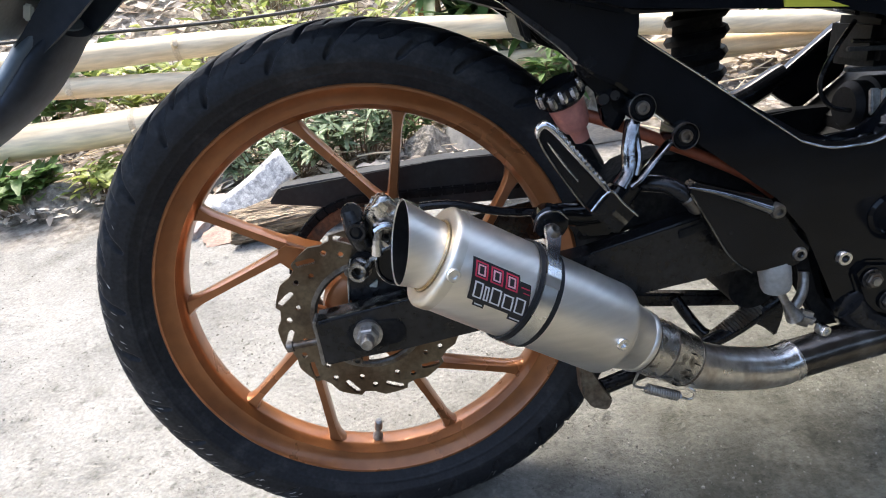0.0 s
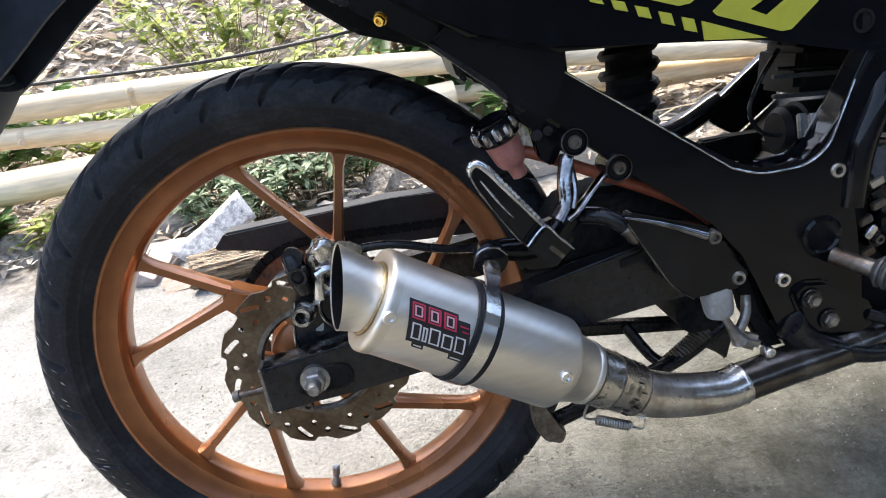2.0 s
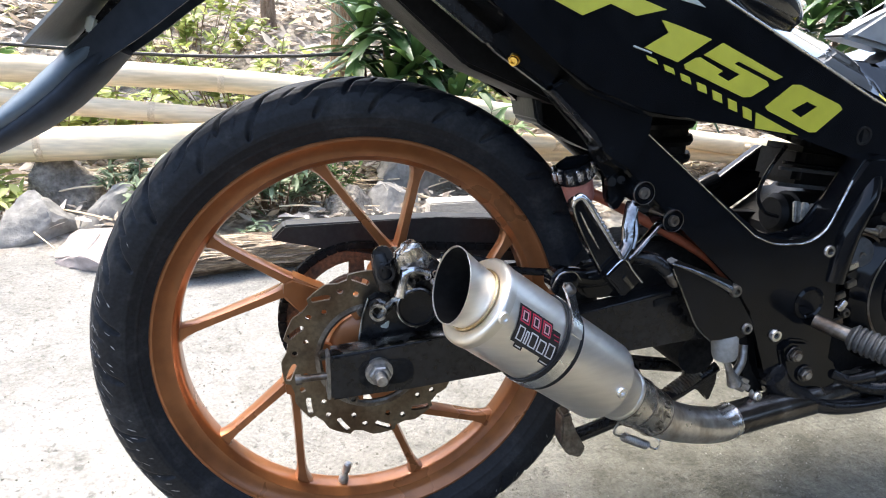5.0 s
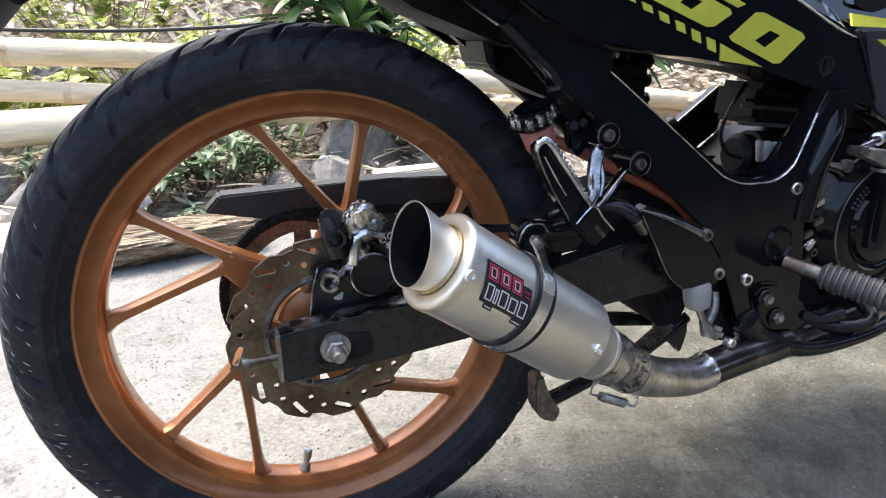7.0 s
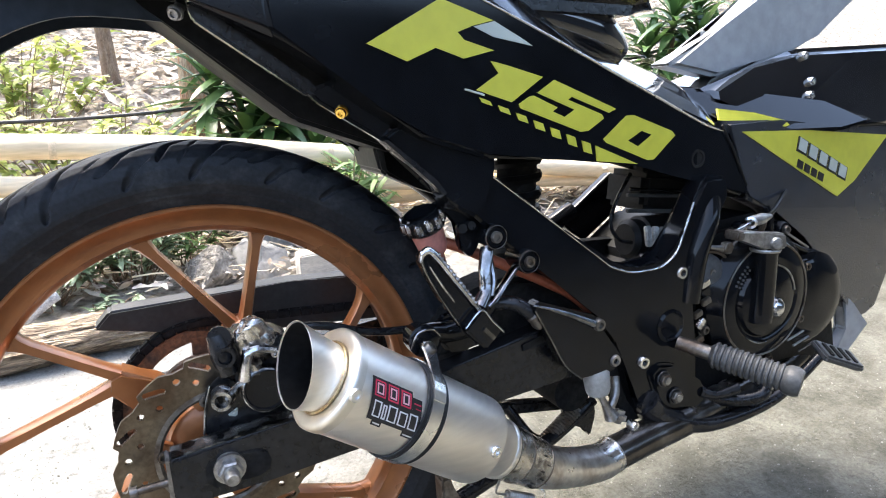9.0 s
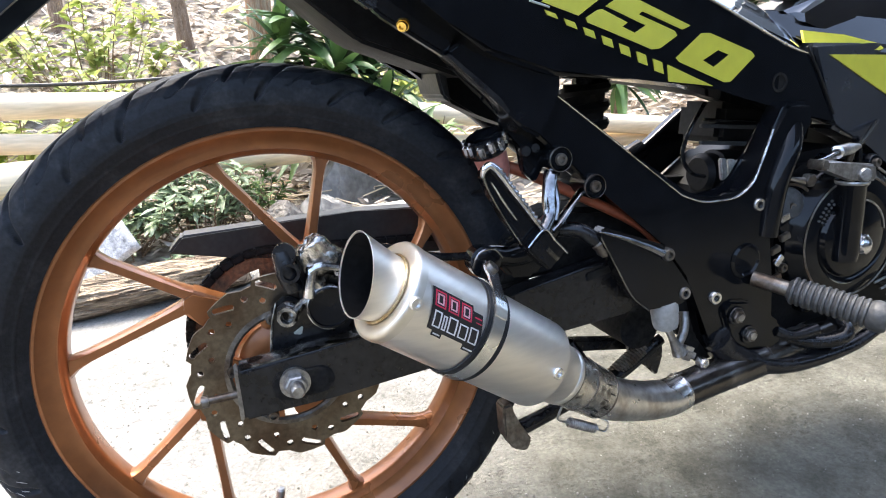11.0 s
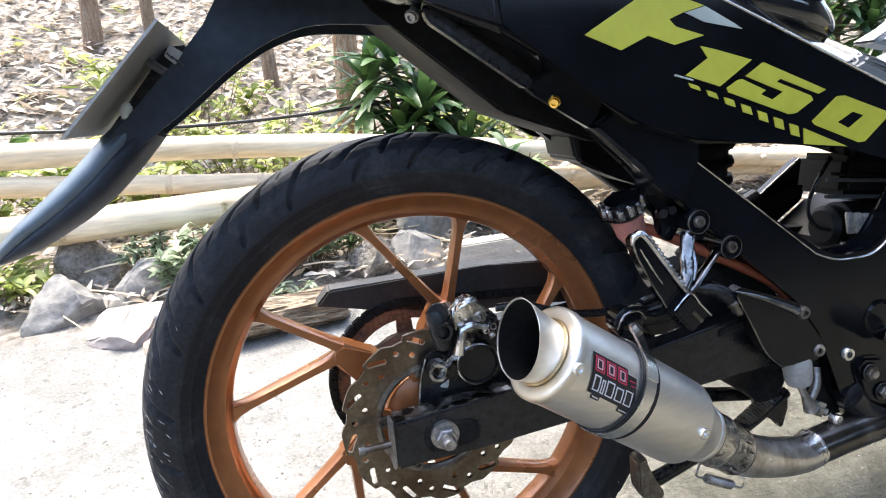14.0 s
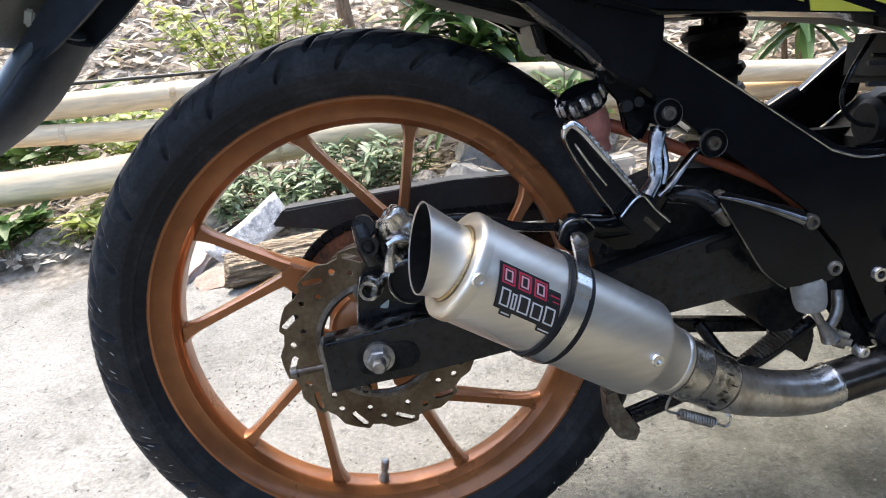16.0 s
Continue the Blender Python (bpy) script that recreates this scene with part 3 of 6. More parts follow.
part("chain_guard", slab([(-0.101, 0.101), (-0.085, 0.118), (0.10, 0.122), (0.215, 0.116), (0.215, 0.060), (0.077, 0.070), (-0.040, 0.088)], 0.046, 0.076, 0.0025), GUARD, bike, "dull black plastic chain guard with a broad top")


def chain():
    """Drive chain as short side plates in a loop round the sprocket."""
    bm = bmesh.new()
    line = [(0.092 * math.cos(a), 0.092 * math.sin(a)) for a in np.linspace(math.pi * 0.5, math.pi * 1.5, 23)]
    line += [(x, -0.092 + 0.14 * x) for x in np.arange(0.013, 0.45, 0.0128)]
    line = [(x, 0.092 - 0.06 * x) for x in np.arange(0.44, 0.0, -0.0128)] + line
    for (x0, z0), (x1, z1) in zip(line, line[1:]):
        box(((x0 + x1) / 2, 0.049, (z0 + z1) / 2), (0.0150, 0.014, 0.0100), 0.002, (0, -math.degrees(math.atan2(z1 - z0, x1 - x0)), 0), bm)
    return part("chain", bm, DARK, bike, "greasy drive chain")


chain()

AXIS = Vector((0.80, 0.146, -0.58)).normalized()
OUT = Vector((0.050, -0.198, 0.120))


def silencer():
    up = (Vector((0, 0, 1)) - AXIS * AXIS.z).normalized()
    body = part("silencer", lathe([(0.0285, 0.0290), (0.0385, 0.0298), (0.0410, 0.0312), (0.0414, 0.0338), (0.0416, 0.060), (0.0418, 0.150), (0.0418, 0.2025), (0.0414, 0.2055), (0.0402, 0.2075), (0.0330, 0.2085)], OUT, AXIS, 96, closed=True), STEEL, bike, "short brushed steel silencer with welded end ring")
    cut = lambda rad, d: -0.011 * rad.dot(up) * max(0.0, 1 - d / 0.028)
    part("outlet_tip", lathe([(0.0320, -0.002), (0.0314, 0.002), (0.0295, 0.013), (0.0282, 0.023), (0.0280, 0.032), (0.0274, 0.032), (0.0276, 0.023), (0.0289, 0.013), (0.0308, 0.002), (0.0314, -0.002)], OUT, AXIS, 96, closed=True, slant=cut), STEEL, body, "flared slash-cut steel outlet")
    part("outlet_bore", lathe([(0.0308, -0.0010), (0.0302, 0.003), (0.0283, 0.013), (0.0270, 0.023), (0.0264, 0.06), (0.0258, 0.13), (0.0003, 0.13), (0.0003, 0.132), (0.0262, 0.132), (0.0270, 0.06), (0.0272, 0.0235), (0.0284, 0.0132)], OUT, AXIS, 96, closed=True, slant=cut), SOOT, body, "sooty black bore")
    part("end_ring", lathe([(0.0283, 0.0285), (0.0294, 0.0273), (0.0315, 0.0263), (0.0385, 0.0261), (0.0408, 0.0267), (0.0421, 0.0283), (0.0424, 0.0305), (0.0423, 0.0360), (0.0412, 0.0363), (0.0405, 0.0315), (0.0340, 0.0288)], OUT, AXIS, 96, closed=True), CAPRING, body, "pale rolled end ring")
    weld = [(0.0290 + 0.0014 * math.cos(a), 0.0256 + 0.0014 * math.sin(a)) for a in np.linspace(0, 2 * math.pi, 9)[:-1]]
    part("weld_bead", lathe(weld, OUT, AXIS, 96, closed=True), WELD, body, "heat-tinted weld bead")
    part("rubber_band", lathe([(0.0422, 0.1012), (0.0438, 0.1016), (0.0440, 0.1058), (0.0430, 0.1064), (0.0430, 0.1194), (0.0440, 0.1200), (0.0438, 0.1246), (0.0422, 0.1250)], OUT, AXIS, 96, closed=True), RUBBER, body, "black rubber clamp lining")
    part("clamp_band", lathe([(0.0428, 0.1064), (0.0447, 0.1064), (0.0447, 0.1194), (0.0428, 0.1194)], OUT, AXIS, 96, closed=True), POLISHED, body, "polished steel clamp band")
    for s in (0.0317, 0.195):
        rad = Vector((0.0088, -0.041, 0.0012)).normalized()
        bolt(body, OUT + AXIS * (s + 0.0005 if s < 0.1 else s) + rad * 0.0418, 0.0055, POLISHED, rad, "screw", 0.003)
    # strap that leaves the clamp along its tangent and ends round the hanger bolt
    eye = Vector((0.174, -0.167, 0.098))
    base = OUT + AXIS * 0.1128
    toward = (eye - base) - AXIS * (eye - base).dot(AXIS)
    reach = toward.length
    toward.normalize()
    front = (Vector((0, -1, 0)) - AXIS * -AXIS.y)
    front = (front - toward * front.dot(toward)).normalized()
    lean = math.acos(min(1.0, 0.0447 / reach))
    away = lambda a: toward * math.cos(a) + front * math.sin(a)
    rows = [(base + away(lean + b) * 0.0450, away(lean + b), 0.0066) for b in (0.55, 0.36, 0.18, 0.0)]
    start, face = rows[-1][0], rows[-1][1]
    along = eye - start
    along -= face * along.dot(face)
    far = along.length
    along.normalize()
    rows += [(start + along * far * f, face, wd) for f, wd in ((0.35, 0.0062), (0.7, 0.0074))]
    rows += [(start + along * (far + 0.0085 * math.sin(a)), face, 0.0085 * math.cos(a)) for a in (0, 0.45, 0.85, 1.2, 1.5)]
    bm = bmesh.new()
    rings = [[bm.verts.new(c + AXIS * wd * sx + n * 0.0011 * sy) for sx, sy in ((-1, -1), (1, -1), (1, 1), (-1, 1))] for c, n, wd in rows]
    for a, b_ in zip(rings, rings[1:]):
        for k in range(4):
            bm.faces.new((a[k], a[(k + 1) % 4], b_[(k + 1) % 4], b_[k]))
    bm.faces.new(rings[0])
    bm.faces.new(rings[-1])
    bmesh.ops.recalc_face_normals(bm, faces=bm.faces)
    part("hanger", bm, POLISHED, body, "polished steel hanger strap", smooth=False)
    bolt(body, start + along * far + face * 0.001, 0.0064, IRON, face, "hanger_bolt", 0.0036)
    part("collar", lathe([(0.0352, 0.2075), (0.0350, 0.2090), (0.0348, 0.2125), (0.0338, 0.2135), (0.0288, 0.2375), (0.0294, 0.2385), (0.0296, 0.2405), (0.0292, 0.2430), (0.0262, 0.2445)], OUT, AXIS, 64), STEEL, body)
    # printed sticker that follows the curve of the body, with bars in place of its lettering
    near = Vector((0.0088, -0.041, 0.0012)).normalized()
    tang = AXIS.cross(near)

    def wrap(cells, r, name, mat):
        bm = bmesh.new()
        for s0, s1, t0, t1, skew in cells:
            n = 6
            rows = []
            for i in range(n + 1):
                t = t0 + (t1 - t0) * i / n
                ang = t / 0.0418
                rad = near * math.cos(ang) + tang * math.sin(ang)
                rows.append([bm.verts.new(OUT + AXIS * (s + skew * t) + rad * r) for s in (s0, (s0 + s1) / 2, s1)])
            for a, b_ in zip(rows, rows[1:]):
                for k in range(2):
                    bm.faces.new((a[k], a[k + 1], b_[k + 1], b_[k]))
        return part(name, bm, mat, body)

    def wraps(cells, r, name, mat):
        for cell in cells:
            wrap([cell], r, name, mat)
    flip = 1 if tang.z > 0 else -1
    q = lambda s0, s1, t0, t1, k=0.25: (s0, s1, t0 * flip, t1 * flip, -k * flip)
    wrap([q(0.0475, 0.0900, 0.0040, 0.0190, 0.30), q(0.0475, 0.1005, -0.0125, 0.0040, 0.30), q(0.0900, 0.1005, 0.0040, 0.0150, 0.30), q(0.0530, 0.0630, -0.0165, -0.0125, 0.30), q(0.0850, 0.1000, -0.0170, -0.0125, 0.30)], 0.04215, "sticker_ground", INK)
    edge = 0.0011

    def block(s0, s1, t0, t1, r, name, mat, rungs):
        """A hollow slanted block of the printed mark: two uprights and some rungs, given as shares of its height."""
        lean = 0.30
        cells = [q(s0, s0 + 1.3 * edge, t0, t1, lean), q(s1 - 1.3 * edge, s1, t0, t1, lean)]
        cells += [q(s0, s1, t0 + (t1 - t0 - edge) * h, t0 + (t1 - t0 - edge) * h + edge, lean) for h in rungs]
        wrap(cells, r, name, mat)
    for k in range(3):
        s0 = 0.0500 + 0.0136 * k
        block(s0, s0 + 0.0112, 0.0056, 0.0172, 0.04235, "sticker_red_block", RED, (0, 1))
        block(s0 + 0.0022, s0 + 0.0090, 0.0076, 0.0152, 0.04240, "sticker_pink_block", ROSE, (0, 1))
    wraps([q(0.0915, 0.0995, 0.0104, 0.0114, 0.30), q(0.0935, 0.0995, 0.0070, 0.0078, 0.30)], 0.04235, "sticker_red_line", RED)
    for k, (wide, rungs) in enumerate(((0.0078, (0, 1)), (0.0042, (0, 1)), (0.0092, (0, 1)), (0.0092, (0, 1)), (0.0090, (0, 1)))):
        s0 = 0.0510 + (0.0, 0.0092, 0.0150, 0.0262, 0.0374)[k]
        block(s0, s0 + wide, -0.0095, 0.0028 - 0.0012 * (k % 2), 0.04235, "sticker_white_block", WHITE, rungs)
    wraps([q(0.0545, 0.0615, -0.0150, -0.0138, 0.30), q(0.0865, 0.0975, -0.0155, -0.0143, 0.30)], 0.04235, "sticker_small_line", WHITE)
    return body


sil = silencer()


def exhaust_pipe():
    s = OUT + AXIS * 0.242
    p = part("exhaust_pipe", tube([s, (0.296, -0.155, -0.058), (0.340, -0.146, -0.078), (0.384, -0.139, -0.0885), (0.408, -0.1345, -0.0875)],
                                  [0.0250, 0.0228, 0.0212, 0.0203, 0.0200], 32), PIPE, bike, "stained steel exhaust pipe")
    part("front_pipe", tube([(0.405, -0.1347, -0.0878), (0.453, -0.130, -0.0835), (0.520, -0.121, -0.0815), (0.62, -0.105, -0.077), (0.76, -0.08, -0.074), (0.86, -0.05, -0.05)], 0.0196, 32), SOOTED, p, "sooted front pipe")
    part("pipe_seam", lathe([(0.0205, -0.001), (0.0210, 0.0005), (0.0210, 0.002), (0.0203, 0.003)], (0.405, -0.1347, -0.0878), (1, 0.12, 0.04), 32), PIPE, p)
    part("slip_joint", lathe([(0.0272, 0.2440), (0.0276, 0.247), (0.0270, 0.266), (0.0274, 0.268), (0.0266, 0.270), (0.0256, 0.298), (0.0250, 0.302), (0.0225, 0.302)], OUT, AXIS, 48), SPATTER, p)
    for d, r in ((0.2450, 0.0282), (0.2675, 0.0277), (0.3000, 0.0258)):
        part("joint_seam", lathe([(r - 0.001, -0.0008), (r, -0.0006), (r, 0.0006), (r - 0.001, 0.0008)], OUT + AXIS * d, AXIS, 48, closed=True), IRON, p)
    near = Vector((0.0088, -0.041, 0.0012)).normalized()
    tang = AXIS.cross(near)
    for k in range(6):
        ang = -0.5 + 0.30 * k
        rad = near * math.cos(ang) + tang * math.sin(ang)
        c = OUT + AXIS * (0.286 + 0.006 * (k % 2)) + rad * 0.0264
        part("weld_dash", tube([c - AXIS * 0.0035, c, c + AXIS * 0.0035], [0.0004, 0.0008, 0.0004], 6, steps=2), DARK, p)
    a, b_ = Vector((0.238, -0.168, -0.064)), Vector((0.280, -0.165, -0.0857))
    coil((a + (b_ - a) * 0.28, b_ + (b_ - a) * 0.02), 0.0042, 13, 0.0010, p, ALLOY)
    part("spring_hook", tube([a + Vector((0.004, 0, 0.012)), a, a + (b_ - a) * 0.28], 0.0012, 8), ALLOY, p)
    part("spring_loop", tube([b_, b_ + Vector((0.012, 0, -0.006)), b_ + Vector((0.016, 0, 0.002)), b_ + Vector((0.004, 0.004, 0.012))], 0.0013, 8), POLISHED, p)
    return p


exhaust_pipe()


def lump(at, size, seed):
    """A rough cast knob with flats knocked into it."""
    bm = bmesh.new()
    bmesh.ops.create_icosphere(bm, subdivisions=4, radius=1.0)
    rnd = random.Random(seed)
    cuts = [(Vector((rnd.uniform(-1, 1), rnd.uniform(-1, 0.4), rnd.uniform(-1, 1))).normalized(), rnd.uniform(0.6, 0.85)) for _ in range(9)]
    for v in bm.verts:
        p = v.co.copy()
        for n, d in cuts:
            e = p.dot(n) - d
            if e > 0:
                p -= n * e
        p += v.co * 0.14 * noise.noise(v.co * 2.6 + Vector((seed, 0, 0)))
        v.co = Vector((at[0] + p.x * size[0], at[1] + p.y * size[1], at[2] + p.z * size[2]))
    return bm


SCRAPED = material("scraped_alloy", (0.62, 0.60, 0.56), 0.26, 1.0, 0.3, 60, 0.08, second=(0.03, 0.03, 0.03), amount=0.25)


def caliper():
    c = part("brake_caliper", slab([(0.012, 0.112), (0.018, 0.118), (0.052, 0.116), (0.070, 0.104), (0.070, 0.086), (0.058, 0.052), (0.036, 0.046), (0.018, 0.054), (0.014, 0.090)], -0.096, -0.056, 0.006), SATIN, bike, "dark brake caliper with worn paint")
    part("caliper_bridge", lump((0.036, -0.101, 0.116), (0.020, 0.013, 0.020), 4), SCRAPED, c, "scraped alloy bridge")
    part("bridge_stub", lump((0.029, -0.104, 0.090), (0.009, 0.008, 0.015), 9), SCRAPED, c)
    part("bridge_shoulder", lump((0.052, -0.098, 0.104), (0.013, 0.010, 0.013), 13), SATIN, c)
    part("bridge_rib", tube([(0.024, -0.112, 0.104), (0.034, -0.113, 0.108), (0.050, -0.112, 0.104)], 0.0036, 8), CHROME, c)
    part("bridge_neck", tube([(0.028, -0.106, 0.106), (0.024, -0.108, 0.092), (0.022, -0.106, 0.080)], [0.006, 0.005, 0.006], 10), CHROME, c)
    part("piston_bore", lathe([(0.0205, -0.01), (0.0205, 0.012), (0.0192, 0.0155), (0.0180, 0.0160), (0.0172, 0.0130), (0.0003, 0.0125)], (0.040, -0.096, 0.067), (-0.1, -1, 0.05), 40), BLACK, c)
    part("bore_rim", lathe([(0.0206, 0.010), (0.0212, 0.012), (0.0206, 0.0150), (0.0194, 0.0158)], (0.040, -0.096, 0.067), (-0.1, -1, 0.05), 40, closed=True), WORN, c)
    part("pin_boot", tube([(0.003, -0.096, 0.122), (0.006, -0.099, 0.104), (0.010, -0.098, 0.086)], [0.0085, 0.0105, 0.0085], 14), SATIN, c)
    part("pin_socket", lathe([(0.0085, 0), (0.0092, 0.004), (0.0088, 0.012), (0.0062, 0.012), (0.0058, 0.004), (0.0003, 0.004)], (0.010, -0.100, 0.104), (-0.25, -1, 0.05), 20), SATIN, c)
    part("pin_collar", lathe([(0.0098, 0), (0.0104, 0.002), (0.0098, 0.005)], (0.006, -0.098, 0.120), (-0.2, -1, 0.15), 20), SATIN, c)
    part("lower_pin", lathe([(0.0085, 0), (0.0110, 0.002), (0.0110, 0.006), (0.0085, 0.008), (0.0095, 0.011), (0.0090, 0.018), (0.0060, 0.018), (0.0055, 0.012), (0.0003, 0.012)], (0.004, -0.088, 0.062), (-0.2, -1, 0.05), 20), WORN, c)
    part("lower_link", tube([(0.006, -0.100, 0.062), (0.016, -0.102, 0.072), (0.024, -0.104, 0.078)], 0.004, 8), WORN, c)
    for at in ((0.050, -0.100, 0.098), (0.058, -0.098, 0.100), (0.056, -0.098, 0.092)):
        bolt(c, at, 0.0042, CHROME, (0, -1, 0.1), "bolt", 0.008)
    part("caliper_bracket", slab([(-0.016, 0.024), (-0.010, 0.066), (0.004, 0.076), (0.030, 0.060), (0.086, 0.050), (0.086, 0.026), (0.0, 0.014)], -0.080, -0.073, 0.002), SATIN, c)
    part("bracket_edge", tube([(-0.016, -0.081, 0.024), (-0.012, -0.081, 0.050), (-0.006, -0.081, 0.070)], 0.0012, 6), WORN, c)
    part("pad_end", slab([(0.006, 0.038), (0.016, 0.044), (0.014, 0.036)], -0.084, -0.078, 0.001), PALE, c)
    part("brake_line", tube([(0.068, -0.085, 0.112), (0.10, -0.088, 0.110), (0.16, -0.080, 0.090), (0.26, -0.070, 0.080)], 0.0042, 10), SATIN, c)


caliper()


def face_y(x, z=0.3):
    return -0.153 + 0.112 * (x - 0.14)


def cover_loft():
    """The upper cover as sections along the bike: a rounded shoulder that flattens towards the middle."""
    low = ((0.05, 0.476), (0.222, 0.409), (0.299, 0.380), (0.399, 0.339), (0.560, 0.273), (0.600, 0.272), (0.640, 0.284))
    high = ((0.05, 0.505), (0.24, 0.436), (0.34, 0.402), (0.44, 0.371), (0.53, 0.343), (0.61, 0.318), (0.64, 0.306))
    bm = bmesh.new()
    rings = []
    for x in np.linspace(0.05, 0.64, 40):
        z0, z1 = np.interp(x, *zip(*low)), np.interp(x, *zip(*high))
        y0 = face_y(x) + 0.003 + 0.5 * max(0.0, x - 0.57)
        deep = 0.014 + 0.072 * min(1.0, max(0.0, (x - 0.26) / 0.13))
        half = [(y0 + 0.006, z0 - 0.010), (y0, z0 - 0.006), (y0 - 0.001, z0 - 0.001)]
        for k in range(1, 13):
            s = k / 12
            crease = 0.0022 * math.exp(-((s - 0.42) / 0.07) ** 2) * (x > 0.30)
            half.append((y0 + deep * s, z0 + (z1 - z0) * (1 - (1 - s) ** 1.7) - crease))
        ring = half + [(0.0, z1 + 0.004)] + [(-y, z) for y, z in reversed(half)]
        rings.append([bm.verts.new((x, y, z)) for y, z in ring])
    m = len(rings[0])
    for a, b_ in zip(rings, rings[1:]):
        for k in range(m):
            bm.faces.new((a[k], a[(k + 1) % m], b_[(k + 1) % m], b_[k]))
    bm.faces.new(rings[0])
    bm.faces.new(rings[-1])
    return bm


def body_panels():
    side = part("side_panel", slab([(0.060, 0.368), (0.100, 0.345), (0.150, 0.308), (0.190, 0.280), (0.254, 0.259), (0.350, 0.250), (0.444, 0.237), (0.505, 0.220), (0.562, 0.205), (0.638, 0.182), (0.646, 0.187), (0.601, 0.258), (0.586, 0.270), (0.560, 0.273),
                                    (0.470, 0.309), (0.399, 0.338), (0.299, 0.379), (0.222, 0.408), (0.100, 0.450), (0.050, 0.460)], face_y, lambda x, z: face_y(x) + 0.05, 0.006, segs=3), BLACK, bike, "glossy black side panel")
    ty = lambda x, z: -0.095 - 0.24 * (x + 0.20)
    part("tail_cowl", slab([(-0.200, 0.435), (-0.120, 0.425), (-0.050, 0.412), (0.000, 0.396), (0.070, 0.362), (0.070, 0.462), (-0.060, 0.480), (-0.200, 0.490)], ty, lambda x, z: ty(x, z) + 0.05, 0.006, segs=3), BLACK, side)
    proud = lambda d: (lambda x, z: face_y(x) - d)

    def sticker(name, outline, mat=YELLOW):
        return part(name, slab(outline, proud(0.0012), proud(-0.002)), mat, side)
    sticker("letter_f", [(0.138, 0.360), (0.174, 0.346), (0.202, 0.357), (0.230, 0.348), (0.262, 0.355), (0.231, 0.3635), (0.224, 0.370), (0.240, 0.3755), (0.262, 0.3805), (0.208, 0.397)])
    sticker("letter_tail", [(0.263, 0.380), (0.241, 0.375), (0.262, 0.3665), (0.306, 0.359), (0.296, 0.3645)], PALE)
    sticker("digit_one", [(0.258, 0.346), (0.276, 0.342), (0.318, 0.331), (0.281, 0.309), (0.242, 0.321), (0.267, 0.335)])
    sticker("digit_five", [(0.332, 0.328), (0.414, 0.2975), (0.404, 0.2940), (0.354, 0.3115), (0.349, 0.3090), (0.394, 0.2930), (0.397, 0.2885), (0.376, 0.2775), (0.366, 0.2770), (0.291, 0.3030), (0.289, 0.3070), (0.302, 0.3135), (0.307, 0.3140), (0.336, 0.3020), (0.330, 0.2985), (0.345, 0.2925), (0.358, 0.2990), (0.311, 0.3165)])
    zero = [(0.428, 0.290), (0.440, 0.290), (0.500, 0.270), (0.505, 0.265), (0.472, 0.241), (0.462, 0.241), (0.400, 0.264), (0.396, 0.268)]
    hole = [(0.452, 0.273), (0.467, 0.268), (0.447, 0.257), (0.432, 0.264)]
    bm = bmesh.new()
    o = [bm.verts.new((x, face_y(x) - 0.0012, z)) for x, z in zero]
    i = [bm.verts.new((x, face_y(x) - 0.0012, z)) for x, z in hole]
    for a, b_, c in ((0, 1, 0), (1, 2, 0), (2, 3, 1), (3, 4, 1), (4, 5, 2), (5, 6, 2), (6, 7, 3), (7, 0, 3)):
        bm.faces.new((o[a], o[b_], i[c]))
    for a, b_, c in ((0, 1, 2), (1, 2, 4), (2, 3, 6), (3, 0, 0)):
        bm.faces.new((i[a], i[b_], o[c]))
    part("digit_zero", bm, YELLOW, side)
    sticker("stripe", [(0.386, 0.262), (0.448, 0.238), (0.388, 0.246)])
    for k in range(7):
        x, z, h = 0.2450 + 0.0204 * k, 0.3145 - 0.0077 * k, 0.0045 + 0.0011 * k
        sticker("dash", [(x, z), (x + 0.0115, z - 0.0037), (x + 0.0142, z - 0.0037 - h), (x + 0.0028, z - h)])
    part("edge_line", tube([(0.230, face_y(0.23) - 0.001, 0.322), (0.250, face_y(0.25) - 0.001, 0.3165)], 0.001, 6), PALE, side)
    part("panel_recess", lathe([(0.0105, 0), (0.0105, 0.002), (0.008, 0.002), (0.007, -0.002)], (0.545, face_y(0.545), 0.236), (0, -1, 0), 20), DARK, side)
    # upper cover with its sharp shoulder
    cover = part("upper_cover", cover_loft(), COVER, bike, "glossy black upper body cover")
    # Steel line in place of the sky highlight on the panel's top edge.
    part("shoulder_glint", tube([(x, face_y(x) - 0.0006, float(np.interp(x, (0.05, 0.222, 0.299, 0.399, 0.560, 0.60), (0.475, 0.4085, 0.3795, 0.3385, 0.2725, 0.262)))) for x in (0.20, 0.27, 0.33, 0.40, 0.48, 0.555, 0.592)], [0.0006, 0.0012, 0.0014, 0.0016, 0.0016, 0.0016, 0.0008], 8), POLISHED, cover, "thin steel line that paints the shoulder's sky highlight")
    part("tank_hump", tube([(0.290, -0.060, 0.408), (0.360, -0.062, 0.396), (0.430, -0.060, 0.380), (0.475, -0.050, 0.360)], [0.020, 0.026, 0.026, 0.014], 28), COVER, cover)
    fy = lambda x, z: -0.100 + 0.10 * (x - 0.6)
